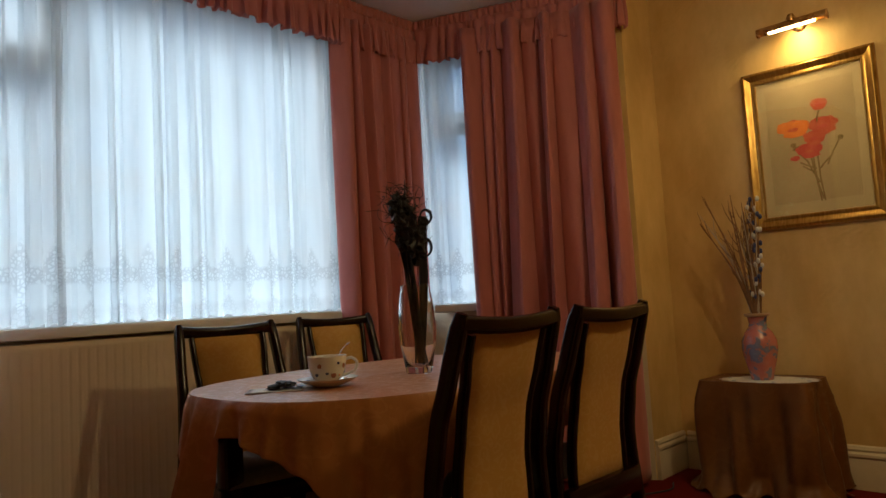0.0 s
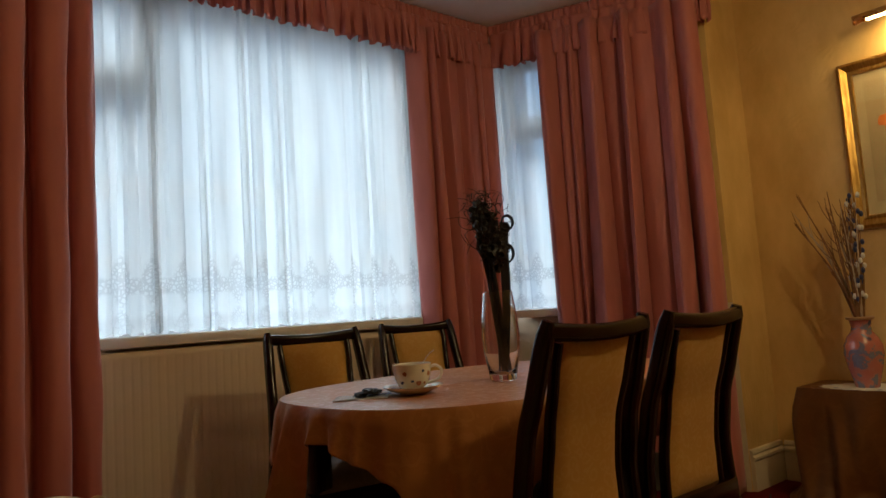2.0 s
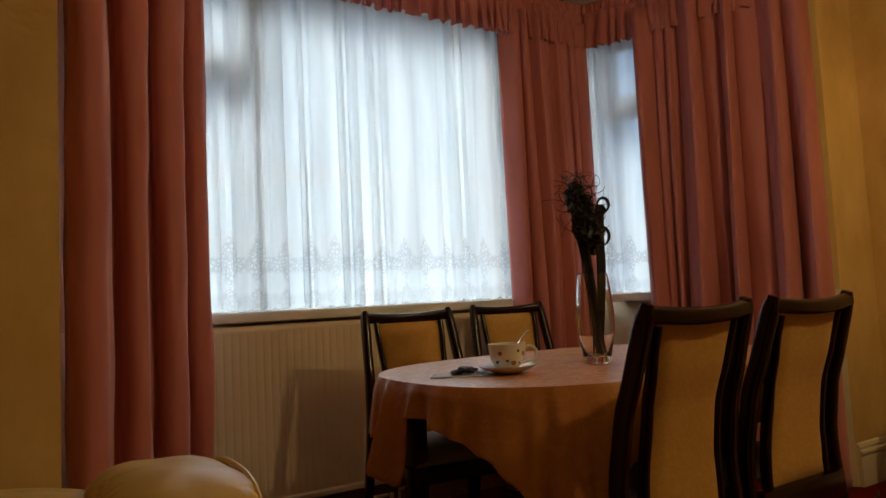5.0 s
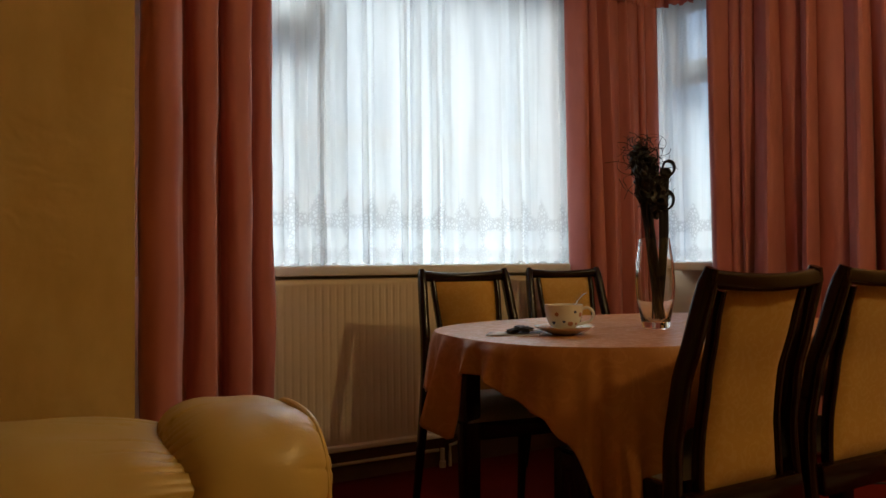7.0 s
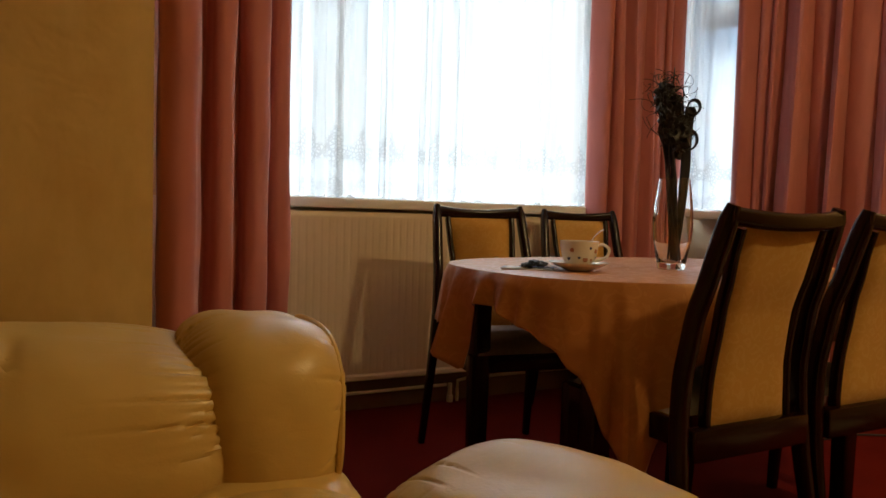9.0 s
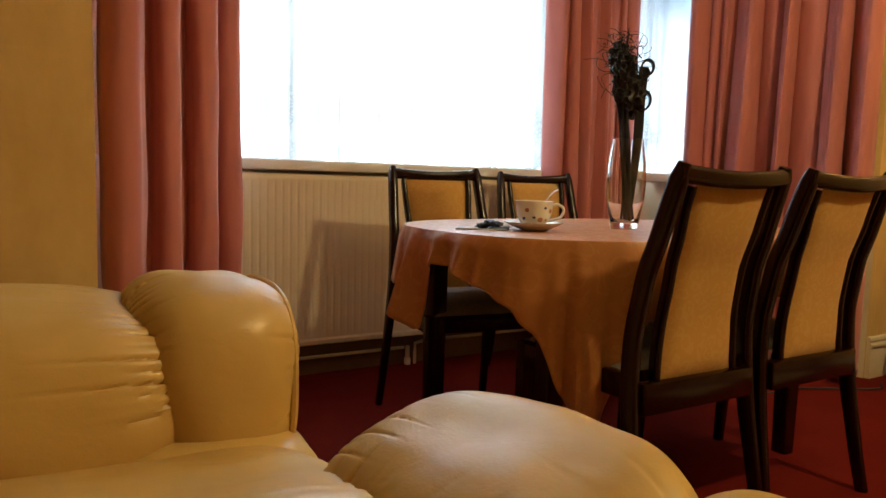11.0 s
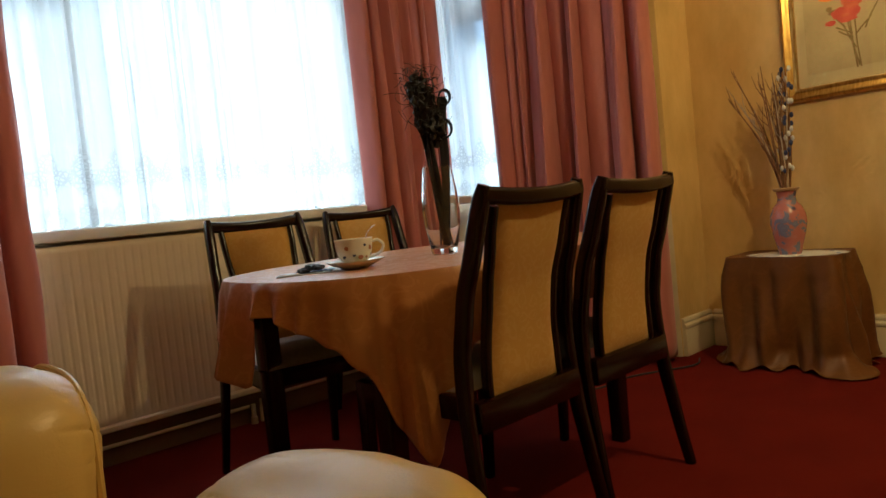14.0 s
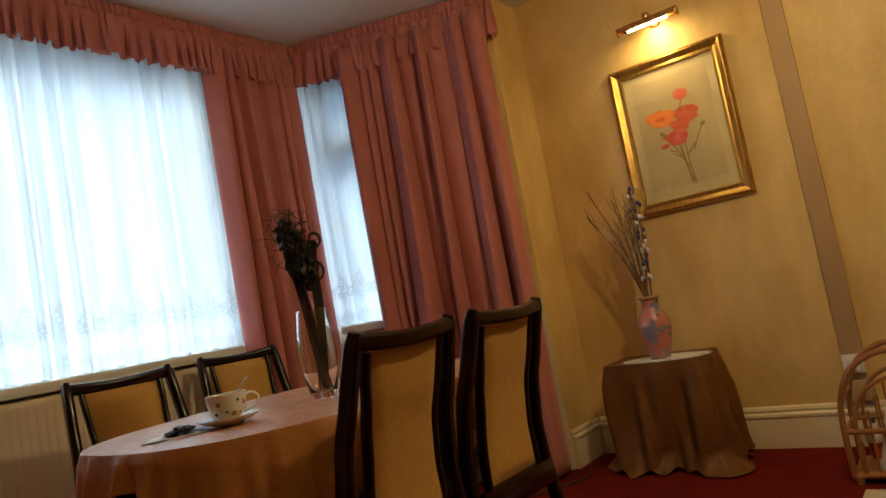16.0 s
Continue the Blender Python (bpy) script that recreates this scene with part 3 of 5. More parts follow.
PIPE = thing("heating_pipe", pose(0, 0, 0), "thin cream heating pipe along the skirting board", "pipe")
bm = bmesh.new()
sweep(bm, [(0.82, 3.15, 0.085), (1.0, 3.15, 0.085), (1.74, 3.15, 0.085)], ring(0.008, 10))
part("run", bm, M_RAD, PIPE)
bm = bmesh.new()
sweep(bm, [(1.80, 3.15, 0.0), (1.80, 3.15, 0.06), (1.80, 3.15, 0.1), (1.86, 3.15, 0.11), (2.9, 3.15, 0.11)], ring(0.008, 10))
part("run", bm, M_RAD, PIPE)
part("valve", lathe(bmesh.new(), [(0.0, 0), (0.016, 0), (0.016, 0.03), (0.011, 0.035), (0.011, 0.09), (0.0, 0.092)], 14, (1.76, 3.15, 0.0)), M_RAD, PIPE)

# ---- dining table ----
TC = (1.87, 1.90)
TA, TB, TN = 0.70, 0.495, 2.7     # half length, half width, squareness of the oval


def oval(a, b, t, n=TN):
    c, s = math.cos(t), math.sin(t)
    return math.copysign(abs(c) ** (2 / n), c) * a, math.copysign(abs(s) ** (2 / n), s) * b


TABLE = thing("dining_table", pose(*TC, 0), "dark mahogany oval dining table under a gold cloth", "table")
bm = bmesh.new()
N = 72
rows = []
for r, z in ((0.0, 0.742), (0.9, 0.742), (1.0, 0.738), (1.0, 0.718), (0.96, 0.712), (0.0, 0.712)):
    rows.append([bm.verts.new((max(r, 0.001) * oval(TA, TB, TAU * k / N)[0], max(r, 0.001) * oval(TA, TB, TAU * k / N)[1], z)) for k in range(N)])
grid_faces(bm, rows, wrap_u=True)
part("tabletop", bm, M_WOOD, TABLE)
bm = bmesh.new()
for lo, hi in (((-0.5, -0.31, 0.62), (0.5, -0.285, 0.711)), ((-0.5, 0.285, 0.62), (0.5, 0.31, 0.711)), ((-0.52, -0.31, 0.62), (-0.5, 0.31, 0.711)), ((0.5, -0.31, 0.62), (0.52, 0.31, 0.711))):
    box(bm, lo, hi, 0.003)
part("apron", bm, M_WOOD, TABLE)
for sx in (-1, 1):
    for sy in (-1, 1):
        bm = bmesh.new()
        sweep(bm, [(sx * 0.515, sy * 0.30, 0), (sx * 0.515, sy * 0.30, 0.4), (sx * 0.515, sy * 0.30, 0.711)], rrect(0.065, 0.065, 0.01), up=(0, 1, 0), scale=[0.8, 0.95, 1.0])
        part("leg", bm, M_WOOD, TABLE)


# how far the cloth hangs below the top, by the angle round the oval; two corners hang lowest
HANG = ((0.0, 0.20), (0.5, 0.30), (0.9, 0.20), (1.6, 0.17), (2.3, 0.19), (2.846, 0.175), (2.95, 0.215), (3.05, 0.265), (3.095, 0.287), (3.118, 0.27), (3.135, 0.115),
        (3.184, 0.088), (3.292, 0.083), (3.403, 0.112), (3.542, 0.145), (3.67, 0.178), (3.775, 0.232), (3.845, 0.29), (3.90, 0.37),
        (4.0, 0.445), (4.057, 0.482), (4.10, 0.44), (4.139, 0.39), (4.19, 0.28), (4.30, 0.19), (4.6, 0.15), (5.4, 0.17), (5.8, 0.30), (6.2832, 0.20))


def hang_at(t):
    for (a, u), (b, v) in zip(HANG, HANG[1:]):
        if t <= b:
            return u + (v - u) * (t - a) / (b - a)
    return HANG[-1][1]


def table_cloth():
    """A square cloth laid askew over the oval top; its corners hang lowest, the hanging edge falls in soft folds."""
    bm = bmesh.new()
    n, na, nb = 360, 16, 18
    rows = [[] for _ in range(na + nb)]
    for k in range(n):
        t = TAU * k / n
        px, py = oval(TA + 0.004, TB + 0.004, t)
        d = Vector((px / (TA * TA) * abs(px / TA) ** (TN - 2), py / (TB * TB) * abs(py / TB) ** (TN - 2)))
        d.normalize()
        L = hang_at(t) + 0.004 * math.sin(t * 41)
        tip = math.exp(-((t - 4.03) / 0.20) ** 2)
        tail = math.exp(-((t - 3.03) / 0.11) ** 2)
        for i in range(na):
            f = (i + 0.02) / (na - 1)
            x, y = px * min(f, 1), py * min(f, 1)
            wave = 0.0022 * noise.noise((x * 5, y * 5, 1.3)) + 0.0012 * noise.noise((x * 14, y * 14, 4.3))
            press = 0.0035 * math.exp(-((y - 0.10 * x) * 42) ** 2) + 0.003 * math.exp(-((x + 0.18) * 46) ** 2)
            rows[i].append(bm.verts.new((x, y, 0.7462 + wave * min(1, 3 * (1 - f) + 0.3) + press * (1 - f ** 4))))
        for i in range(nb):
            f = (i + 1) / nb
            fold = 0.010 * f * math.sin(t * 23 + 1.5 * math.sin(3 * t)) + 0.006 * f * math.sin(t * 47 + 2.0)
            # flutes that run down into the two hanging corners
            fold += tip * f * (0.030 * math.cos((t - 4.03) * 27) + 0.012 * math.cos((t - 3.98) * 61))
            fold += tail * f * 0.035 * math.cos((t - 3.03) * 30)
            fold += f * math.exp(-((t - 3.1) / 0.35) ** 2) * (0.014 * math.sin(t * 38) + 0.007 * math.sin(t * 71 + 1))
            out = 0.010 * min(1, f * 5) + 0.018 * f + fold
            drop = L * (f if f > 0.12 else 0.12 * (f / 0.12) ** 1.5)
            cy_ = py + d.y * out
            if px > -0.42:
                cy_ = max(cy_, 1.374 - TC[1] + 0.020 * f * (1 + math.sin(t * 31 + 1.2 * math.sin(5 * t))))      # the chair backs press the cloth in
            rows[na + i].append(bm.verts.new((px + d.x * out, cy_, 0.7455 - drop)))
    grid_faces(bm, rows, wrap_u=True)
    bm.faces.new(rows[0])
    ob = mesh_ob("tablecloth", bm, M_CLOTH)
    ob.matrix_basis = pose(*TC, 0)
    md = ob.modifiers.new("thickness", "SOLIDIFY")
    md.thickness, md.offset = 0.002, 1
    return tagged(ob, "gold damask tablecloth draped over the oval dining table", "tablecloth")


table_cloth()

# ---- dining chairs ----
CHAIR_W = 0.39


def back_y(z):
    """How far the back posts stand in front of the top rail, at height z: an S that leans back above the seat."""
    pts = [(0.0, 0.030), (0.15, 0.060), (0.30, 0.085), (0.45, 0.102), (0.55, 0.100), (0.68, 0.080), (0.80, 0.042), (0.935, 0.0)]
    for (a, u), (b, v) in zip(pts, pts[1:]):
        if z <= b:
            f = (z - a) / (b - a)
            f = f * f * (3 - 2 * f) * 0.3 + f * 0.7
            return u + (v - u) * f
    return 0.0


def chair():
    """Faces +y; the origin is on the floor under the middle of the top rail."""
    ob = thing("dining_chair", pose(0, 0, 0), "dark mahogany dining chair with a pale gold padded back", "chair", "chairs round the table")
    w = CHAIR_W / 2
    zs = [0.0, 0.1, 0.2, 0.3, 0.4, 0.48, 0.55, 0.62, 0.69, 0.76, 0.84, 0.937]

    def post_x(z):
        # posts narrow from the seat to the rail, and splay a little to the floor
        if z < 0.45:
            return w + 0.010 + (0.45 - z) * 0.05
        return w + 0.010 - (z - 0.45) * 0.055
    for s in (-1, 1):
        bm = bmesh.new()
        sweep(bm, smooth_line([(s * post_x(z), back_y(z), z) for z in zs], 3), rrect(0.032, 0.046, 0.012), up=(0, 1, 0), scale=[0.75 + 0.25 * min(1, k / 12) for k in range(32)] + [0.94, 0.62])
        part("back_post", bm, M_WOOD, ob)
    bm = bmesh.new()
    sweep(bm, smooth_line([(-w + 0.006, 0.004, 0.914), (-w * 0.8, 0.0, 0.911), (-w * 0.45, -0.008, 0.905), (0, -0.012, 0.902), (w * 0.45, -0.008, 0.905), (w * 0.8, 0.0, 0.911), (w - 0.006, 0.004, 0.914)], 6), rrect(0.028, 0.042, 0.013, 4), up=(0, 0, 1))
    part("top_rail", bm, M_WOOD, ob, "polished curved top rail")
    # padded back panel between two slim stiles
    ph = [0.43, 0.50, 0.57, 0.64, 0.71, 0.77, 0.83, 0.888]

    def half(z):
        return 0.121 + 0.006 * math.cos((z - 0.425) / 0.46 * TAU)
    for s in (-1, 1):
        bm = bmesh.new()
        sweep(bm, smooth_line([(s * (half(z) + 0.010), 0.86 * back_y(z) + 0.003, z) for z in [0.39] + ph], 3), rrect(0.017, 0.030, 0.006), up=(0, 1, 0))
        part("back_stile", bm, M_WOOD, ob)
    bm = bmesh.new()
    for side in (1, -1):
        rows = []
        for i in range(22):
            z = 0.424 + 0.464 * i / 21
            row = []
            for j in range(13):
                u = j / 12 * 2 - 1
                puff = 0.016 * (1 - abs(u) ** 6) ** 0.5 * (1 - abs(i / 21 * 2 - 1) ** 10) ** 0.5
                row.append(bm.verts.new((u * half(z), 0.86 * back_y(z) - 0.002 + side * puff, z)))
            rows.append(row)
        grid_faces(bm, rows)
    bmesh.ops.remove_doubles(bm, verts=bm.verts[:], dist=0.0005)
    part("back_panel", bm, M_UPH, ob, "padded back in pale gold figured fabric")
    part("lower_rail", boxm((-w, 0.060, 0.352), (w, 0.096, 0.428), 0.006), M_WOOD, ob)
    # seat
    for s in (-1, 1):
        bm = bmesh.new()
        sweep(bm, [(s * w, 0.09, 0.41), (s * (w + 0.015), 0.50, 0.41)], rrect(0.022, 0.06, 0.004))
        part("side_rail", bm, M_WOOD, ob)
        bm = bmesh.new()
        sweep(bm, [(s * (w + 0.010), 0.515, 0.0), (s * (w + 0.010), 0.505, 0.2), (s * (w + 0.008), 0.50, 0.44)], rrect(0.040, 0.040, 0.008), up=(0, 1, 0), scale=[0.7, 0.88, 1.0])
        part("leg", bm, M_WOOD, ob)
    part("front_rail", boxm((-w, 0.49, 0.38), (w, 0.512, 0.44), 0.004), M_WOOD, ob)
    bm = bmesh.new()
    rows = []
    for i in range(13):
        for_side = []
        v = i / 12 * 2 - 1
        for j in range(13):
            u = j / 12 * 2 - 1
            h = 0.442 + 0.045 * (1 - abs(u) ** 5) ** 0.5 * (1 - abs(v) ** 5) ** 0.5
            for_side.append(bm.verts.new((u * (w - 0.004 + 0.008 * v), 0.325 + v * 0.20, h)))
        rows.append(for_side)
    grid_faces(bm, rows)
    bm.faces.new([r[0] for r in rows][::-1] + rows[0][1:] + [r[-1] for r in rows[1:]] + rows[-1][1:-1][::-1])
    part("seat", bm, M_SEAT, ob, "padded seat in grey-cream fabric")
    return ob


CHAIR = chair()
CHAIR.matrix_basis = pose(1.603, 1.262, 0, 0, 0, 0)
CHAIR["label"] = "dark mahogany dining chair with a pale gold back, facing the window"
c = copy_thing(CHAIR, pose(2.078, 1.262, 0, 0, 0, 0))
c["label"] = "dark mahogany dining chair with a pale gold back, nearer the picture"
c = copy_thing(CHAIR, pose(1.603, 2.655, 0, 0, 0, 172))
c["label"] = "dark mahogany dining chair with a pale gold back, by the radiator"
c = copy_thing(CHAIR, pose(2.33, 2.945, 0, 0, 0, 167))
c["label"] = "dark mahogany dining chair with pale gold back, near the corner curtain"

# ---- more materials ----
M_BRASS, _nt, _b = material("worn brass", (0.55, 0.34, 0.12), 0.28, 1.0)
nt_r = noise_node(_nt, coords(_nt), 30, 4)
_nt.links.new(ramp(_nt, nt_r, [(0.3, (0.2,) * 3), (0.7, (0.42,) * 3)]), _b.inputs["Roughness"])
M_GOLD, _nt, _b = material("gilt frame", (0.50, 0.29, 0.07), 0.32, 0.85)
nt_r = noise_node(_nt, coords(_nt, (1, 6, 1)), 18, 5)
_nt.links.new(ramp(_nt, nt_r, [(0.3, (0.36, 0.19, 0.035)), (0.7, (0.60, 0.38, 0.09))]), _b.inputs["Base Color"])
M_PAPER = two_scale("cream watercolour paper", (0.31, 0.235, 0.12), (0.37, 0.285, 0.155), 3, 60, 0.9, 0.1, 0.001)
M_MOUNT = two_scale("ivory picture mount", (0.37, 0.29, 0.155), (0.42, 0.335, 0.19), 3, 60, 0.9, 0.05, 0.001)
M_POPPY_R = two_scale("red watercolour", (0.36, 0.035, 0.028), (0.46, 0.09, 0.05), 26, 90, 0.9, 0.0)
M_POPPY_O = two_scale("orange watercolour", (0.52, 0.13, 0.008), (0.60, 0.19, 0.02), 26, 90, 0.9, 0.0)
M_POPPY_S = two_scale("scarlet watercolour", (0.36, 0.050, 0.020), (0.46, 0.12, 0.05), 26, 90, 0.9, 0.0)
M_STEM = two_scale("olive watercolour", (0.15, 0.10, 0.035), (0.22, 0.16, 0.06), 18, 60, 0.9, 0.0)
M_TWIG = two_scale("dry brown twig", (0.16, 0.075, 0.03), (0.28, 0.14, 0.055), 12, 80, 0.8, 0.3)
M_PALE_TWIG = two_scale("pale peeled twig", (0.42, 0.33, 0.22), (0.55, 0.45, 0.32), 12, 80, 0.8, 0.2)
M_BLACK = two_scale("black dried flower", (0.004, 0.004, 0.006), (0.012, 0.008, 0.012), 14, 90, 0.5, 0.3)
M_WHITE = two_scale("white glazed china", (0.74, 0.70, 0.62), (0.80, 0.76, 0.68), 4, 30, 0.18, 0.0)
M_DOILY = two_scale("white crochet", (0.62, 0.60, 0.58), (0.72, 0.70, 0.68), 30, 200, 0.9, 0.5)
M_STEEL, _nt, _b = material("polished steel", (0.75, 0.73, 0.70), 0.15, 1.0)
M_RATTAN = two_scale("orange-brown rattan", (0.25, 0.09, 0.022), (0.35, 0.14, 0.04), 10, 90, 0.45, 0.3)
M_TRUNK = two_scale("pinkish beige paint", (0.45, 0.285, 0.135), (0.50, 0.32, 0.16), 3, 40, 0.55, 0.1)
M_PLASTIC = two_scale("white plastic", (0.72, 0.72, 0.70), (0.78, 0.78, 0.76), 4, 30, 0.4, 0.0)
M_RUG = two_scale("cream wool rug", (0.60, 0.50, 0.34), (0.70, 0.60, 0.44), 8, 160, 0.95, 0.9, 0.006)
M_RUBBER = two_scale("black rubber", (0.02, 0.02, 0.02), (0.035, 0.03, 0.03), 8, 60, 0.6, 0.1)
M_BLUE = two_scale("blue printed wrapper", (0.10, 0.14, 0.36), (0.30, 0.34, 0.50), 40, 120, 0.4, 0.2)
M_ROSE = two_scale("rose enamel", (0.30, 0.10, 0.06), (0.42, 0.18, 0.08), 20, 60, 0.3, 0.0)
M_NAVY = two_scale("navy enamel", (0.03, 0.04, 0.12), (0.06, 0.07, 0.18), 20, 60, 0.3, 0.0)


def vase_glaze():
    """Pink and slate-blue patches with dark spots under a glaze."""
    m, nt, b = material("painted vase glaze", (0.6, 0.25, 0.2), 0.22)
    v = coords(nt)
    vor = nt.nodes.new("ShaderNodeTexVoronoi")
    vor.inputs["Scale"].default_value = 13.0
    nt.links.new(v, vor.inputs["Vector"])
    patch = noise_node(nt, v, 13.0, 4, 0.65, 0.8)
    c = ramp(nt, patch, [(0.44, (0.50, 0.17, 0.14)), (0.51, (0.50, 0.20, 0.17)), (0.54, (0.20, 0.20, 0.30)), (0.7, (0.24, 0.26, 0.38))])
    dots = ramp(nt, vor.outputs["Distance"], [(0.18, (1, 1, 1)), (0.24, (0, 0, 0))])
    nt.links.new(mix(nt, math_node(nt, "MULTIPLY", dots, 0.8), c, (0.05, 0.05, 0.13)), b.inputs["Base Color"])
    b.inputs["Coat Weight"].default_value = 0.5
    return m


M_VASE = vase_glaze()
M_BULB, _nt, _b = material("lit lamp tube", (1, 0.8, 0.5), 0.5)
_b.inputs["Emission Color"].default_value = (1.0, 0.72, 0.30, 1)
_b.inputs["Emission Strength"].default_value = 4.5

# ---- leather sofa ----
def cushion(lo, hi, e1=0.45, e2=0.5, seed=0, crease=(), sag=0.0, nu=150, nv=84, lean=None, sweeps=()):
    """A plump upholstered pad: a rounded box with soft dents, and puckers that run out from the seams named in crease
    as (axis, side, strength, count). sweeps: long soft furrows down the front, as (middle x, middle z, radius, depth)."""
    lo, hi = Vector(lo), Vector(hi)
    c, h = (lo + hi) / 2, (hi - lo) / 2
    bm = bmesh.new()
    rng = random.Random(seed)
    phase = [rng.uniform(0, TAU) for _ in range(8)]

    def p(v, e):
        return math.copysign(abs(v) ** e, v)
    rows = []
    for i in range(nv + 1):
        la = -math.pi / 2 + math.pi * i / nv
        row = []
        for j in range(nu):
            lo_ = TAU * j / nu
            q = Vector((p(math.cos(la), e1) * p(math.cos(lo_), e2), p(math.cos(la), e1) * p(math.sin(lo_), e2), p(math.sin(la), e1)))
            pos = Vector((c.x + h.x * q.x, c.y + h.y * q.y, c.z + h.z * q.z))
            d = 0.015 * noise.noise(pos * 4.0 + Vector((seed, 0, 0))) + 0.006 * noise.noise(pos * 11.0 + Vector((0, seed, 0)))
            for ax, side, k, cnt in crease:
                near = max(0.0, q[ax] * side)
                oth = [a for a in (0, 1, 2) if a != ax]
                u = math.atan2(q[oth[1]], q[oth[0]] + 1e-9)
                s = math.sin(u * cnt / 2 + phase[0] + 0.9 * math.sin(u * 5 + phase[1]))
                reach = 0.22 + 0.45 * abs(math.sin(u * cnt / 4.3 + phase[3]))
                fall = max(0.0, (near - reach) / (1 - reach)) ** 1.3
                w = 1 - math.exp(-(s / 0.36) ** 2) * (0.35 + 0.65 * abs(math.sin(u * 7.1 + phase[2])))
                d -= k * (1 - w) * fall
            for sx, sz, sr, sd in sweeps:
                gap = math.hypot(pos.x - sx, pos.z - sz) - sr
                d += sd * max(0.0, -q.y) * (math.exp(-((gap - 0.022) / 0.016) ** 2) - math.exp(-(gap / 0.014) ** 2)) * min(1.0, max(0.0, (sx - pos.x) * 9))
            d -= sag * max(0.0, q.z) * (1 - min(1, q.x * q.x + q.y * q.y))
            n = Vector((q.x / h.x, q.y / h.y, q.z / h.z))
            n = n.normalized() if n.length > 1e-6 else Vector((0, 0, 1))
            pos = pos + n * d
            if lean:
                pos.z += (lean[0] - pos.y) * lean[1] + (pos.x - lean[2]) * lean[3]
            row.append(bm.verts.new(pos))
        rows.append(row)
    grid_faces(bm, rows, wrap_u=True)
    bmesh.ops.remove_doubles(bm, verts=bm.verts[:], dist=0.0004)
    return bm


SOFA = thing("leather_sofa", pose(0, 0, 0), "plump cream leather sofa with piped edges and puckered seams", "sofa")
part("base", boxm((-0.95, 0.78, 0.0), (0.53, 1.82, 0.34), 0.04, 4), M_LEATHER, SOFA)
part("back_frame", boxm((-0.95, 1.56, 0.30), (0.56, 1.84, 0.60), 0.06, 4), M_LEATHER, SOFA)
part("back_cushion", cushion((-0.40, 1.268, 0.30), (0.440, 1.76, 0.690), 0.58, 0.46, 1, ((0, 1, 0.013, 62), (0, -1, 0.018, 40)), nu=240, nv=170, sweeps=((0.30, 0.62, 0.22, 0.013),)), M_LEATHER, SOFA)
part("back_cushion", cushion((-1.06, 1.285, 0.34), (-0.32, 1.76, 0.692), 0.62, 0.60, 2, ((0, 1, 0.018, 9), (0, -1, 0.018, 9))), M_LEATHER, SOFA)
wing = part("wing_cushion", cushion((0.318, 1.284, 0.36), (0.622, 1.76, 0.710), 0.62, 0.76, 3, ((0, -1, 0.016, 54), (0, 1, 0.008, 40)), nu=220, nv=150), M_LEATHER, SOFA)


def piping(parent, x, y0, y1, z0, z1, r=0.006, e=0.5):
    bm = bmesh.new()
    cy, cz, hy, hz = (y0 + y1) / 2, (z0 + z1) / 2, (y1 - y0) / 2, (z1 - z0) / 2
    pts = []
    for k in range(64):
        a = TAU * k / 64
        ca, sa = math.cos(a), math.sin(a)
        pts.append((x, cy + hy * math.copysign(abs(ca) ** e, ca), cz + hz * math.copysign(abs(sa) ** e, sa)))
    sweep(bm, pts, ring(r, 8), up=(1, 0, 0), closed=True)
    part("piping", bm, M_LEATHER, parent)


piping(wing, 0.580, 1.332, 1.712, 0.384, 0.685, 0.007, 0.68)
part("seat_cushion", cushion((-0.30, 0.74, 0.22), (0.600, 1.345, 0.468), 0.5, 0.40, 4, ((1, 1, 0.009, 46), (0, 1, 0.006, 50)), 0.0, lean=(1.33, 0.22, 0, 0), nu=200, nv=110), M_LEATHER, SOFA)
part("seat_cushion", cushion((-0.98, 0.74, 0.22), (-0.29, 1.42, 0.468), 0.5, 0.36, 5, lean=(1.33, 0.22, 0, 0)), M_LEATHER, SOFA)
part("seat_side", cushion((0.26, 1.20, 0.24), (0.622, 1.47, 0.474), 0.62, 0.62, 9, ((1, -1, 0.008, 36), (0, -1, 0.006, 30))), M_LEATHER, SOFA)
arm = part("arm_pad", cushion((0.450, 0.535, 0.25), (0.768, 1.085, 0.622), 0.64, 0.70, 6, ((1, 1, 0.012, 60), (0, -1, 0.012, 64), (1, -1, 0.005, 30)), nu=240, nv=160, lean=(0.80, 0.11, 0.60, 0.24)), M_LEATHER, SOFA)
part("arm_front", cushion((0.54, 0.36, 0.05), (0.81, 0.645, 0.645), 0.66, 0.66, 7, ((1, 1, 0.010, 36),)), M_LEATHER, SOFA)
part("arm_body", boxm((0.52, 0.56, 0.0), (0.72, 1.30, 0.38), 0.05, 4), M_LEATHER, SOFA)

# ---- glass vase with black dried flowers ----
VX, VY, VZ = 1.79, 1.795, 0.7505
GV = thing("glass_vase", pose(VX, VY, VZ), "tall clear glass vase with a heavy base on the table", "vase")
part("body", lathe(bmesh.new(), [(0.0, 0.0), (0.036, 0.0), (0.041, 0.004), (0.0455, 0.03), (0.056, 0.09), (0.0595, 0.14), (0.056, 0.20), (0.049, 0.25), (0.0455, 0.276), (0.0440, 0.277), (0.0465, 0.25), (0.0530, 0.20), (0.0560, 0.14), (0.0525, 0.09), (0.041, 0.035), (0.030, 0.022), (0.0, 0.020)], 48), M_GLASS, GV)
FL = thing("dried_flowers", pose(VX, VY, VZ + 0.024), "bunch of black dried stems with curled feathery heads", "flowers")
rng = random.Random(41)
RT = Vector((0.776, -0.63, 0))
FW = Vector((0.63, 0.776, 0))
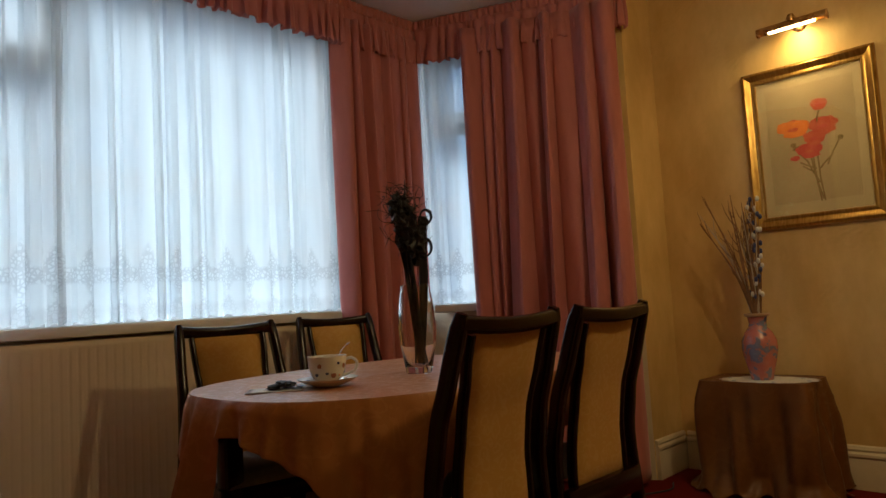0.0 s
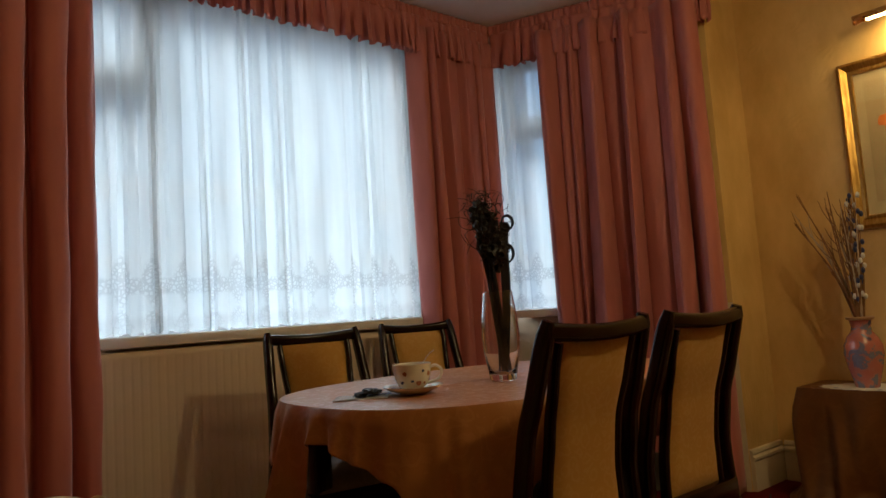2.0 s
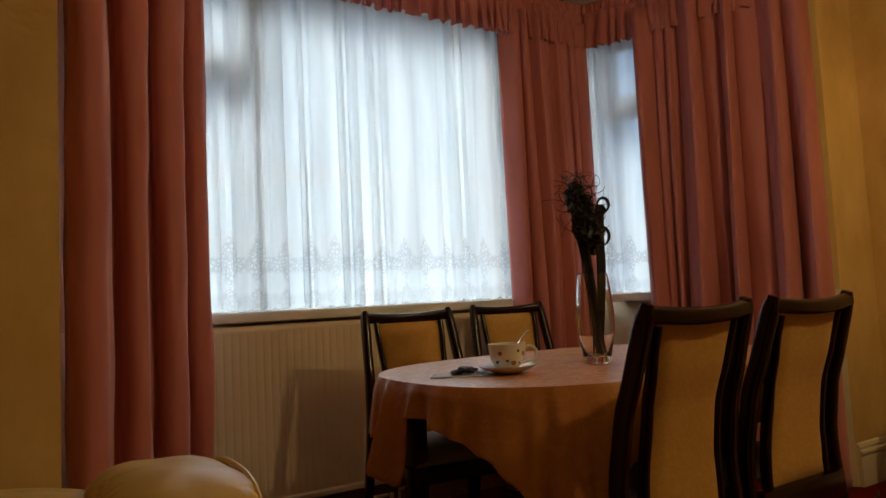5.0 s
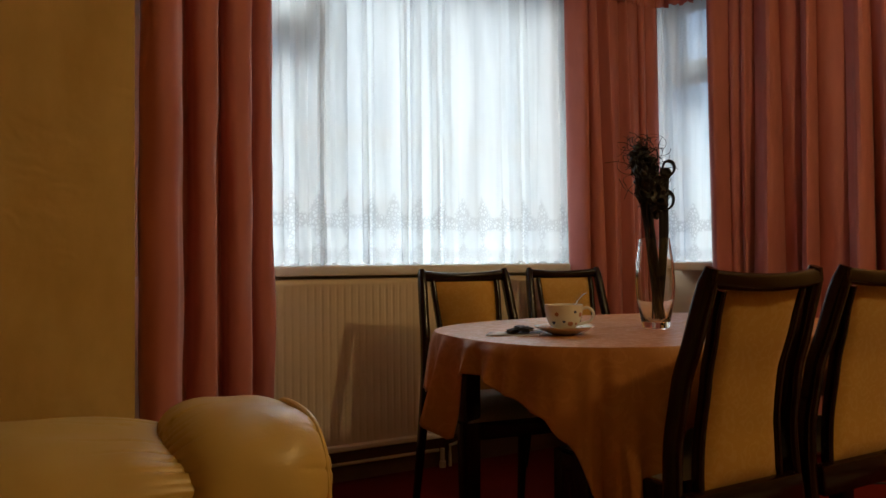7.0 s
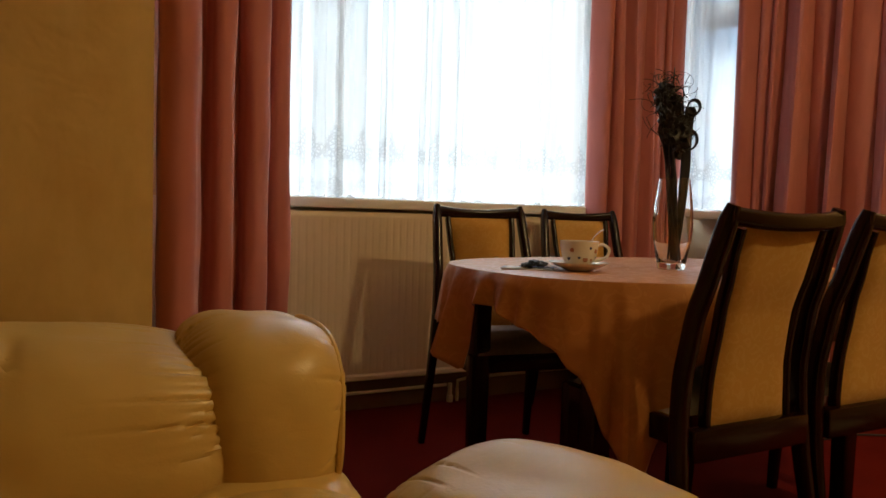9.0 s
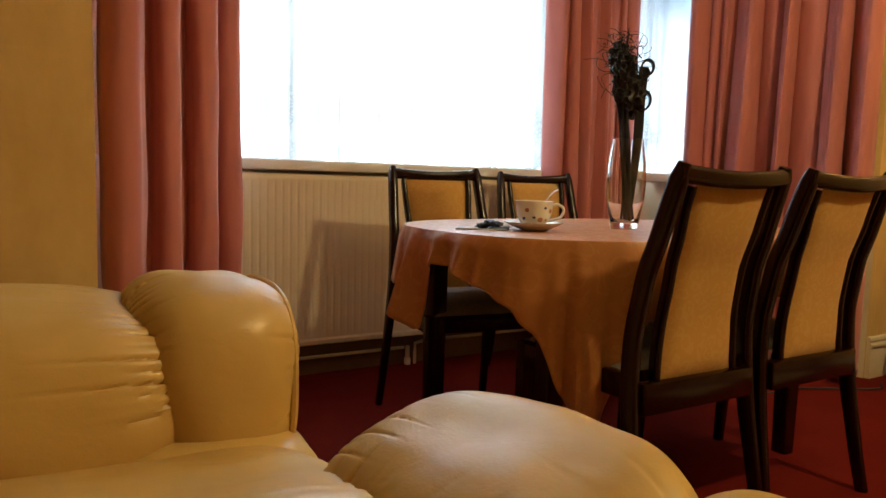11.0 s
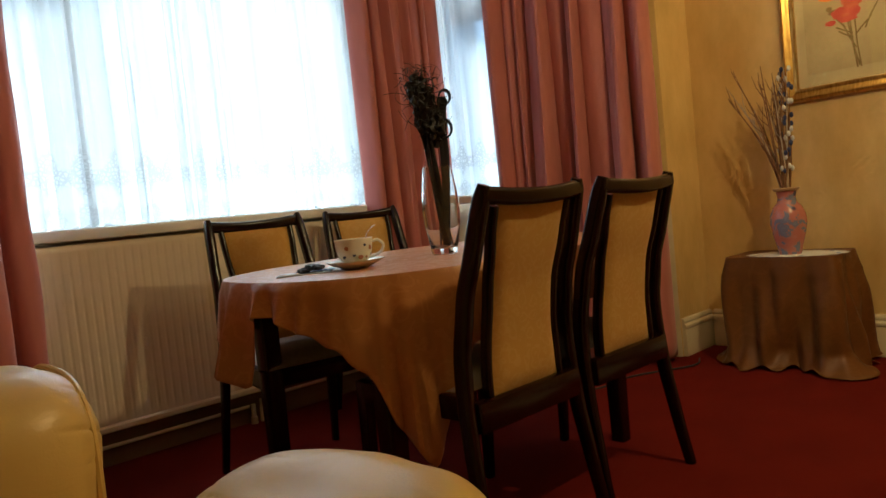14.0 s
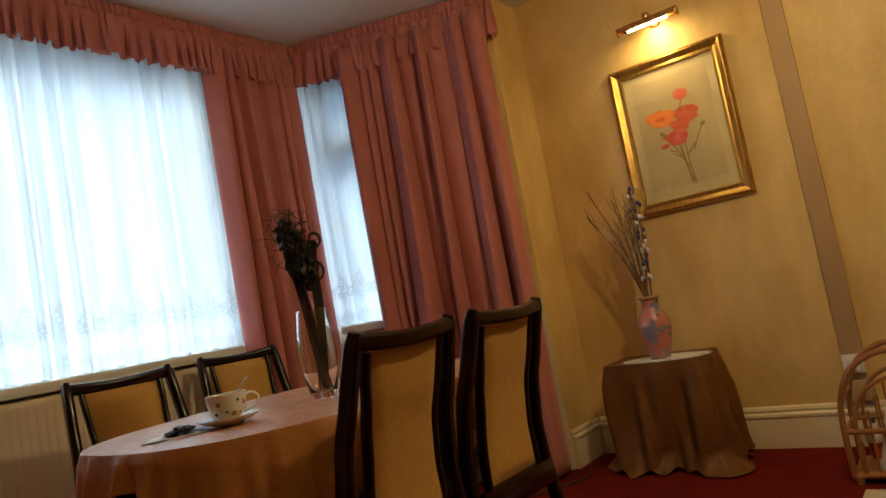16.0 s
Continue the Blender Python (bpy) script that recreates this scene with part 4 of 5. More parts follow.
for k in range(20):
    # a tight sheaf that leans to one side above the rim
    a, r0 = rng.uniform(0, TAU), rng.uniform(0.004, 0.020)
    side = rng.uniform(-0.024, 0.010)
    tip = RT * (rng.uniform(-0.055, 0.0)) + FW * rng.uniform(-0.03, 0.03) + Vector((0, 0, rng.uniform(0.38, 0.45)))
    b0 = Vector((r0 * math.cos(a), r0 * math.sin(a), 0.0)) + RT * 0.008
    m0 = RT * side + FW * rng.uniform(-0.015, 0.015) + Vector((0, 0, 0.24))
    bm = bmesh.new()
    w = rng.uniform(0.003, 0.0055)
    sweep(bm, smooth_line([b0, b0 * 0.55 + m0 * 0.45, m0, m0 * 0.5 + tip * 0.5, tip], 5), ring(w, 7), up=(0.3, 1, 0), scale=[0.9 + 0.3 * math.sin(i * 0.35) for i in range(21)])
    part("stem", bm, M_BLACK, FL)
# wiry hairs that curl up and over to one side
for k in range(190):
    bm = bmesh.new()
    f = rng.random()
    c = RT * (-0.038 + 0.030 * (1 - f) + rng.gauss(0, 0.026)) + FW * rng.gauss(0, 0.024) + Vector((0, 0, 0.375 + 0.185 * f))
    r = rng.uniform(0.014, 0.040)
    ax1 = (RT * rng.uniform(-1, 1) + FW * rng.uniform(-0.6, 0.6) + Vector((0, 0, rng.uniform(-0.6, 1)))).normalized()
    ax2 = ax1.orthogonal().normalized()
    a0, turns = rng.uniform(0, TAU), rng.uniform(0.25, 0.8)
    n = 12
    pts = [c + (ax1 * math.cos(a0 + TAU * turns * i / n) + ax2 * math.sin(a0 + TAU * turns * i / n)) * r * (0.5 + 0.8 * i / n) for i in range(n + 1)]
    sweep(bm, pts, ring(rng.uniform(0.0008, 0.0019), 5), up=ax1.cross(ax2), scale=[1 - 0.6 * i / n for i in range(n + 1)])
    part("curl", bm, M_BLACK, FL)
for x0, z0, x1, z1 in ((-0.06, 0.48, -0.145, 0.492), (-0.05, 0.53, -0.105, 0.555), (-0.03, 0.55, 0.018, 0.565), (-0.06, 0.42, -0.088, 0.375), (-0.03, 0.555, -0.07, 0.585)):
    bm = bmesh.new()
    sweep(bm, smooth_line([RT * x0 + Vector((0, 0, z0)), RT * (x0 + x1) / 2 + Vector((0, 0, (z0 + z1) / 2 + 0.008)), RT * x1 + Vector((0, 0, z1))], 6), ring(0.0010, 5), up=FW)
    part("curl", bm, M_BLACK, FL)
for k in range(9):
    f = k / 8
    bm = bmesh.new()
    bmesh.ops.create_icosphere(bm, subdivisions=3, radius=1.0, matrix=Matrix.Translation(RT * (-0.040 + 0.045 * (1 - f) + 0.016 * math.sin(k * 2.4)) + FW * (0.016 * math.cos(k * 2.4)) + Vector((0, 0, 0.355 + 0.155 * f))) @ Matrix.Diagonal((0.033 - 0.014 * f, 0.033 - 0.014 * f, 0.040, 1)))
    for v in bm.verts:
        v.co += v.normal * 0.022 * noise.noise(v.co * 80 + Vector((k, 0, 0)))
    part("flower_clump", bm, M_BLACK, FL)
# broad ribbon-like leaves that curl over into rings
for x0, z0, r, wide in ((0.046, 0.470, 0.024, 0.024), (0.040, 0.452, 0.015, 0.020), (0.036, 0.372, 0.031, 0.026)):
    bm = bmesh.new()
    n = 30
    pts = []
    for i in range(n + 1):
        a = -0.75 * math.pi + TAU * 0.98 * i / n
        rr = r * (1 - 0.25 * i / n)
        pts.append(RT * (x0 + rr * 0.85 * math.cos(a)) + FW * (0.010 * i / n) + Vector((0, 0, z0 + rr * 1.05 * math.sin(a))))
    sweep(bm, pts, rrect(0.007, wide, 0.003, 2), up=FW, scale=[0.5 + 0.6 * math.sin(math.pi * i / n) for i in range(n + 1)])
    part("curled_leaf", bm, M_BLACK, FL)
for dx in (0.0, 0.012):
    bm = bmesh.new()
    sweep(bm, smooth_line([RT * 0.012 + Vector((0, 0, 0.01)), RT * (0.022 + dx) + Vector((0, 0, 0.25)), RT * (0.024 + dx) + Vector((0, 0, 0.36)), RT * (0.03 + dx) + Vector((0, 0, 0.47))], 8), rrect(0.016, 0.004, 0.0015, 2), up=FW)
    part("stem", bm, M_BLACK, FL)

# ---- cup, saucer, spoon, wrappers ----
CX, CY, CZ = 1.458, 1.822, 0.7495
SC = thing("saucer", pose(CX, CY, CZ), "round cream china saucer patterned with blue and rose", "saucer")
part("dish", lathe(bmesh.new(), [(0.0, 0.004), (0.030, 0.002), (0.036, 0.0), (0.042, 0.003), (0.066, 0.012), (0.085, 0.022), (0.086, 0.0235), (0.083, 0.0235), (0.064, 0.0165), (0.040, 0.008), (0.0, 0.008)], 48), M_WHITE, SC)
for k in range(12):
    a = TAU * k / 12
    part("painted_spot", lathe(bmesh.new(), [(0.0, 0.0), (0.007 + 0.002 * (k % 3), 0.0), (0.006, 0.0012), (0.0, 0.0016)], 10, (0.062 * math.cos(a), 0.062 * math.sin(a), 0.0165)), M_NAVY if k % 3 else M_ROSE, SC)
CUP = thing("teacup", pose(CX, CY, CZ + 0.0095), "large cream china teacup with rose sprigs and a handle", "cup")
body = part("body", lathe(bmesh.new(), [(0.0, 0.003), (0.026, 0.0), (0.030, 0.0), (0.029, 0.006), (0.040, 0.014), (0.049, 0.032), (0.0535, 0.056), (0.0555, 0.074), (0.0547, 0.0752), (0.0530, 0.074), (0.0505, 0.056), (0.046, 0.032), (0.036, 0.016), (0.0, 0.012)], 48), M_WHITE, CUP)
hd = Vector((0.80, -0.60, 0))
bm = bmesh.new()
sweep(bm, smooth_line([hd * 0.050 + Vector((0, 0, 0.062)), hd * 0.068 + Vector((0, 0, 0.066)), hd * 0.084 + Vector((0, 0, 0.052)), hd * 0.076 + Vector((0, 0, 0.030)), hd * 0.050 + Vector((0, 0, 0.020)), hd * 0.042 + Vector((0, 0, 0.018))], 6), ring(0.0042, 8), up=hd.cross(Vector((0, 0, 1))))
part("handle", bm, M_WHITE, CUP)
rng = random.Random(5)
for k, (ang, z, s) in enumerate(((-150, 0.050, 0.009), (-128, 0.030, 0.007), (-105, 0.024, 0.011), (-92, 0.056, 0.006), (-68, 0.048, 0.010), (-165, 0.026, 0.008), (-80, 0.022, 0.006), (-50, 0.030, 0.007))):
    r = 0.0385 + 0.0155 * min(1.0, (z - 0.012) / 0.04) ** 0.6
    d = Vector((math.cos(radians(ang)), math.sin(radians(ang)), 0))
    bm = bmesh.new()
    bmesh.ops.create_icosphere(bm, subdivisions=2, radius=s * 0.72)
    for v in bm.verts:
        v.co *= 1 + 0.35 * noise.noise(v.co * 300 + Vector((k * 3, 0, 0)))
    bm.transform(Matrix.Translation(d * r + Vector((0, 0, z))) @ d.to_track_quat("Z", "Y").to_matrix().to_4x4() @ Matrix.Diagonal((1, 1, 0.16, 1)))
    part("rose_sprig", bm, M_ROSE if k % 2 == 0 else M_NAVY, body)
SP = thing("teaspoon", pose(CX, CY, CZ + 0.024), "small steel teaspoon standing in the teacup", "spoon")
bm = bmesh.new()
d2 = Vector((0.72, -0.5, 0))
sweep(bm, smooth_line([d2 * -0.01 + Vector((0, 0, 0.006)), d2 * 0.025 + Vector((0, 0, 0.045)), d2 * 0.056 + Vector((0, 0, 0.082)), d2 * 0.076 + Vector((0, 0, 0.094))], 6), rrect(0.006, 0.002, 0.0009, 2), up=(0, 0, 1), scale=[0.7 + 0.6 * i / 18 for i in range(19)])
part("handle", bm, M_STEEL, SP)
bm = bmesh.new()
bmesh.ops.create_icosphere(bm, subdivisions=2, radius=1.0, matrix=Matrix.Translation((-0.012, 0.008, 0.004)) @ Matrix.Diagonal((0.016, 0.010, 0.003, 1)))
part("bowl", bm, M_STEEL, SP)

bm = bmesh.new()
rows = [[bm.verts.new((0.075 * u, 0.055 * v, 0.0016 + 0.0018 * noise.noise((u * 2, v * 2, 0.4)) + 0.0015)) for u in [i / 8 * 2 - 1 for i in range(9)]] for v in [j / 8 * 2 - 1 for j in range(9)]]
grid_faces(bm, rows)
nap = tagged(mesh_ob("paper_napkin", bm, M_DOILY), "flat white paper napkin on the tablecloth", "napkin")
nap.matrix_basis = pose(1.335, 1.90, 0.7485, 0, 0, -38)
md = nap.modifiers.new("thickness", "SOLIDIFY")
md.thickness = 0.0012
WR = thing("crumpled_wrapper", pose(1.335, 1.905, 0.7525), "crumpled black foil wrapper lying on the napkin", "wrapper")
rng = random.Random(9)
for k in range(4):
    bm = bmesh.new()
    bmesh.ops.create_icosphere(bm, subdivisions=3, radius=1.0)
    for v in bm.verts:
        n3 = noise.noise(v.co * 2.3 + Vector((k * 5, 0, 0))) + 0.5 * noise.noise(v.co * 6 + Vector((0, k * 5, 0)))
        v.co *= 1 + 0.45 * n3
    bm.transform(Matrix.Translation((rng.uniform(-0.034, 0.036), rng.uniform(-0.026, 0.024), 0.007 + 0.003 * k)) @ Matrix.Rotation(rng.uniform(0, 3), 4, "Z") @ Matrix.Diagonal((0.029, 0.016, 0.0075, 1)))
    part("fold", bm, M_RUBBER, WR)
SA = thing("sugar_sachet", pose(1.392, 1.892, 0.7515, 0, 0, -30), "torn blue and white paper sugar sachet beside the saucer", "sachet")
for k, (x0, y0, ang) in enumerate(((0, 0, 0), (0.012, 0.02, 35))):
    bm = bmesh.new()
    rows = [[bm.verts.new((x0 + 0.034 * u, y0 + 0.011 * v, 0.002 + 0.003 * k + 0.004 * abs(noise.noise((u * 2, v * 2, 7 + k))))) for u in [i / 8 * 2 - 1 for i in range(9)]] for v in [j / 4 * 2 - 1 for j in range(5)]]
    grid_faces(bm, rows)
    bm.normal_update()
    bmesh.ops.solidify(bm, geom=bm.faces[:], thickness=0.0012)
    part("sachet", bm, M_BLUE if k == 0 else M_DOILY, SA)

# ---- side table, its cloth, vase and twigs ----
SX0, SX1, SY0, SY1, SZ = 3.58, 3.90, 1.235, 1.72, 0.515
ST = thing("side_table", pose((SX0 + SX1) / 2, (SY0 + SY1) / 2, 0), "small wooden side table hidden under a floor-length cloth", "table")
w2, d2_ = (SX1 - SX0) / 2 - 0.012, (SY1 - SY0) / 2 - 0.012
part("tabletop", boxm((-w2, -d2_, SZ - 0.03), (w2, d2_, SZ - 0.004), 0.006), M_WOOD, ST)
for sx in (-1, 1):
    for sy in (-1, 1):
        part("leg", boxm((sx * (w2 - 0.03) - 0.018, sy * (d2_ - 0.03) - 0.018, 0), (sx * (w2 - 0.03) + 0.018, sy * (d2_ - 0.03) + 0.018, SZ - 0.031), 0.004), M_WOOD, ST)


def floor_cloth():
    """Square cloth over the side table, falling to the floor and gathering there."""
    bm = bmesh.new()
    n, nz = 300, 36
    rr = rrect(SX1 - SX0, SY1 - SY0, 0.035, 5)
    # even steps round the outline
    P = [Vector((a, b, 0)) for a, b in rr]
    seg = [(P[(i + 1) % len(P)] - P[i]).length for i in range(len(P))]
    tot = sum(seg)
    base = []
    for k in range(n):
        d, i = tot * k / n, 0
        while d > seg[i]:
            d -= seg[i]
            i += 1
        q = P[i] + (P[(i + 1) % len(P)] - P[i]) * (d / seg[i])
        base.append(q)
    cx, cy = (SX0 + SX1) / 2, (SY0 + SY1) / 2
    rows = []
    for f in (0.05, 0.4, 0.8, 0.97):
        rows.append([bm.verts.new((cx + q.x * f, cy + q.y * f, SZ + 0.002)) for q in base])
    for j in range(nz + 1):
        f = j / nz
        row = []
        for k, q in enumerate(base):
            nrm = Vector((q.x / 0.16 ** 2 * abs(q.x / 0.16) ** 4, q.y / 0.275 ** 2 * abs(q.y / 0.275) ** 4, 0)).normalized()
            crn = min(1.0, abs(nrm.x) * abs(nrm.y) * 2.4)
            t = TAU * k / n
            g = 1 - (1 - f) ** 1.5
            # corners stand out in cones; between them slack folds run slantwise
            slant = math.sin(6 * t + 3.4 * f + 1.3 * math.sin(2 * t)) + 0.5 * math.sin(11 * t - 3.0 * f)
            out = 0.004 + g * (0.024 + 0.058 * crn) + g * 0.034 * slant + g * 0.010 * math.sin(19 * t - 2.4 * f + 2) + 0.004 * noise.noise((q.x * 9, q.y * 9, f * 6))
            out += 0.004 * math.exp(-((f - 0.16) / 0.012) ** 2)
            z = SZ * (1 - f) + 0.004
            if f > 0.84:
                # the hem lies on the carpet in loose waves
                s = min(1.0, (f - 0.84) / 0.16)
                out += s * (0.050 + 0.045 * math.sin(8 * t + 0.8 + 1.2 * math.sin(3 * t)) + 0.015 * crn)
                z = SZ * 0.16 * (1 - s) ** 1.8 + 0.006 + 0.020 * s * (0.5 + 0.5 * math.sin(13 * t + 0.6 + 0.8 * math.sin(5 * t))) ** 2
            x = min(cx + q.x + nrm.x * out, 3.915 - 0.004 * (k % 2))
            y = min(cy + q.y + nrm.y * out, 1.965)
            row.append(bm.verts.new((x, y, max(z, 0.004))))
        rows.append(row)
    grid_faces(bm, rows, wrap_u=True)
    bm.faces.new(rows[0])
    ob = mesh_ob("side_table_cloth", bm, M_CLOTH2)
    md = ob.modifiers.new("thickness", "SOLIDIFY")
    md.thickness, md.offset = 0.002, 1
    return tagged(ob, "brown-gold satin cloth falling from the side table to the carpet", "tablecloth")


floor_cloth()
DO = thing("doily", pose(3.70, 1.43, SZ + 0.0045, 0, 0, 4), "thin white lace doily on the side table", "doily")
bm = bmesh.new()
n = 72
rows = []
for f in (0.02, 0.5, 0.9, 1.0):
    rows.append([bm.verts.new(((0.125 + 0.007 * f * math.cos(18 * TAU * k / n)) * f * math.cos(TAU * k / n), (0.215 + 0.009 * f * math.cos(18 * TAU * k / n)) * f * math.sin(TAU * k / n), 0.0005)) for k in range(n)])
grid_faces(bm, rows, wrap_u=True)
bm.faces.new(rows[0])
bm.normal_update()
bmesh.ops.solidify(bm, geom=bm.faces[:], thickness=0.0015)
part("lace_disc", bm, M_DOILY, DO)
for k in range(24):
    a = TAU * k / 24
    part("lace_motif", lathe(bmesh.new(), [(0.0, 0.0), (0.009, 0.0), (0.010, 0.0022), (0.005, 0.003), (0.0, 0.0014)], 10, (0.105 * math.cos(a), 0.188 * math.sin(a), 0.001)), M_BLUE if k % 4 == 1 else M_DOILY, DO)
PV = thing("painted_vase", pose(3.70, 1.455, SZ + 0.0065), "pink and slate-blue painted china vase on a doily", "vase")
part("body", lathe(bmesh.new(), [(0.0, 0.0), (0.048, 0.0), (0.050, 0.008), (0.054, 0.03), (0.070, 0.09), (0.080, 0.145), (0.078, 0.185), (0.062, 0.222), (0.043, 0.245), (0.039, 0.265), (0.044, 0.295), (0.052, 0.306), (0.049, 0.308), (0.040, 0.295), (0.035, 0.262), (0.0, 0.25)], 48), M_VASE, PV)
part("rim", lathe(bmesh.new(), [(0.047, 0.296), (0.056, 0.301), (0.058, 0.309), (0.052, 0.312), (0.044, 0.306)], 48), M_TRUNK, PV)
TW = thing("dried_twigs", pose(3.70, 1.455, SZ + 0.27), "spray of dry brown twigs with pale catkins", "twigs")
rng = random.Random(77)
for k in range(26):
    # leaning mostly along the wall, a few thin ones far out
    ly = rng.gauss(0.01, 0.035)
    if k < 6:
        ly = rng.uniform(0.19, 0.25)
    elif k < 11:
        ly = rng.uniform(0.06, 0.11)
    tip = Vector((rng.uniform(-0.04, 0.04), ly, rng.uniform(0.46, 0.64)))
    if k >= 20:
        tip = Vector((rng.uniform(-0.03, 0.05), rng.uniform(-0.06, 0.0), rng.uniform(0.5, 0.7)))
    b0 = Vector((rng.uniform(-0.015, 0.015), rng.uniform(-0.015, 0.015), 0))
    mid = b0 + (tip - b0) * 0.5 + Vector((rng.uniform(-0.02, 0.02), -0.15 * ly + rng.uniform(-0.015, 0.015), 0))
    line = smooth_line([b0, mid, tip], 8)
    bm = bmesh.new()
    w = rng.uniform(0.004, 0.0072)
    sweep(bm, line, ring(w, 6), up=(1, 0.2, 0), scale=[1 - 0.7 * i / 16 for i in range(17)])
    for _ in range(3):
        i = rng.randint(6, 14)
        e = line[i] + Vector((rng.uniform(-0.03, 0.03), rng.uniform(-0.02, 0.05), rng.uniform(0.05, 0.13)))
        sweep(bm, [line[i], (line[i] + e) / 2 + Vector((0, 0.006, 0)), e], ring(w * 0.45, 5), up=(1, 0.2, 0), scale=[1, 0.8, 0.4])
    tw = part("twig", bm, M_PALE_TWIG if k % 5 == 0 else M_TWIG, TW)
    if k >= 20:
        for i in range(4, 17, 2):
            bm = bmesh.new()
            bmesh.ops.create_icosphere(bm, subdivisions=2, radius=1.0, matrix=Matrix.Translation(line[i] + Vector((0, rng.choice((-1, 1)) * 0.008, 0))) @ Matrix.Diagonal((0.008, 0.009, 0.014, 1)))
            part("catkin", bm, M_DOILY if (i // 2 + k) % 2 else M_NAVY, tw)

# ---- picture, its lamp, trunking, socket ----
PY0, PY1, PZ0, PZ1 = 0.905, 1.51, 1.238, 2.048
PIC = thing("framed_picture", pose(XP, (PY0 + PY1) / 2, (PZ0 + PZ1) / 2), "gilt-framed watercolour of red and orange poppies", "picture")
hy, hz = (PY1 - PY0) / 2, (PZ1 - PZ0) / 2
fw = 0.064
prof = [(0.0, -0.004), (0.0, -0.020), (0.006, -0.030), (0.016, -0.034), (0.024, -0.030), (0.034, -0.022), (0.044, -0.018), (0.052, -0.021), (fw - 0.002, -0.018), (fw, -0.012), (fw, -0.004)]
cor = [(-1, -1), (1, -1), (1, 1), (-1, 1)]
for i in range(4):
    (a1, b1), (a2, b2) = cor[i], cor[(i + 1) % 4]
    bm = bmesh.new()
    rows = [[bm.verts.new((dep, a * (hy - ins), b * (hz - ins))) for ins, dep in prof] for a, b in ((a1, b1), (a2, b2))]
    grid_faces(bm, rows, wrap_u=True)
    part("frame_side", bm, M_GOLD, PIC)
part("backing", boxm((-0.006, -hy + 0.02, -hz + 0.02), (-0.003, hy - 0.02, hz - 0.02)), M_MOUNT, PIC)
art = part("paper", boxm((-0.0085, -hy + 0.105, -hz + 0.12), (-0.0062, hy - 0.105, hz - 0.11)), M_PAPER, PIC)


def blot(name, y, z, ry, rz, mat, seed, lift):
    """A flat painted shape with an uneven edge."""
    bm = bmesh.new()
    n = 40
    pts = []
    for k in range(n):
        a = TAU * k / n
        r = 1 + 0.22 * noise.noise((math.cos(a) * 1.6 + seed, math.sin(a) * 1.6, 0.3)) + 0.12 * noise.noise((math.cos(a) * 5, math.sin(a) * 5, seed))
        pts.append(bm.verts.new((-0.0085 - lift, y + ry * r * math.cos(a), z + rz * r * math.sin(a))))
    bm.faces.new(pts)
    bm.normal_update()
    bmesh.ops.solidify(bm, geom=bm.faces[:], thickness=0.0003)
    part(name, bm, mat, art)


# petals overlap round each flower's heart, the lower ones darker
for y, z, ry, rz, main, low, sd in ((0.078, 0.080, 0.078, 0.044, M_POPPY_O, M_POPPY_S, 1), (-0.055, 0.070, 0.066, 0.046, M_POPPY_S, M_POPPY_R, 2), (-0.012, 0.018, 0.050, 0.038, M_POPPY_S, M_POPPY_R, 5), (-0.045, 0.178, 0.040, 0.030, M_POPPY_S, M_POPPY_R, 3), (0.014, -0.040, 0.062, 0.038, M_POPPY_R, M_POPPY_S, 4)):
    lift = 0.0002 * sd
    blot("petal", y + ry * 0.35, z + rz * 0.25, ry * 0.62, rz * 0.72, main, sd, lift + 0.0002)
    blot("petal", y - ry * 0.38, z + rz * 0.20, ry * 0.60, rz * 0.76, main, sd + 11, lift + 0.0004)
    blot("petal", y + ry * 0.05, z + rz * 0.45, ry * 0.55, rz * 0.55, low, sd + 23, lift + 0.0001)
    blot("petal", y - ry * 0.05, z - rz * 0.42, ry * 0.72, rz * 0.50, main, sd + 31, lift + 0.0006)
    blot("petal", y + ry * 0.02, z - rz * 0.05, ry * 0.34, rz * 0.22, low, sd + 47, lift + 0.0008)
blot("petal", 0.082, -0.066, 0.024, 0.012, M_POPPY_R, 9, 0.0004)
for k, (y, z, ry, rz) in enumerate(((0.085, 0.0, 0.014, 0.012), (-0.125, 0.0, 0.014, 0.012), (0.06, -0.02, 0.03, 0.012))):
    blot("bud", y, z, ry, rz, M_STEM, 6 + k, 0.0004)
for k, (y0, z0, y1, z1) in enumerate(((-0.045, 0.15, -0.03, 0.09), (0.0, -0.07, -0.02, -0.29), (-0.02, -0.07, -0.035, -0.29), (0.01, -0.07, -0.028, -0.28), (0.03, -0.08, -0.02, -0.20), (-0.125, 0.0, -0.06, -0.12), (0.085, 0.0, 0.02, -0.1), (0.06, -0.09, -0.01, -0.13), (0.05, -0.11, -0.01, -0.15), (-0.07, -0.09, -0.02, -0.14), (-0.09, -0.07, -0.03, -0.13))):
    bm = bmesh.new()
    run = Vector((0, y1 - y0, z1 - z0))
    side = Vector((0, -run.z, run.y)).normalized() * 0.0035
    mid = Vector((-0.0091 - 0.00004 * k, (y0 + y1) / 2 + 0.004, (z0 + z1) / 2))
    ends = (Vector((-0.0091 - 0.00004 * k, y0, z0)), mid, Vector((-0.0091 - 0.00004 * k, y1, z1)))
    grid_faces(bm, [[bm.verts.new(p - side) for p in ends], [bm.verts.new(p + side) for p in ends]])
    bm.normal_update()
    bmesh.ops.solidify(bm, geom=bm.faces[:], thickness=0.0003)
    part("stem", bm, M_STEM, art)
pg = part("pane", boxm((-0.0145, -hy + 0.047, -hz + 0.047), (-0.0125, hy - 0.047, hz - 0.047)), M_PANE, PIC)
pg.visible_shadow = False

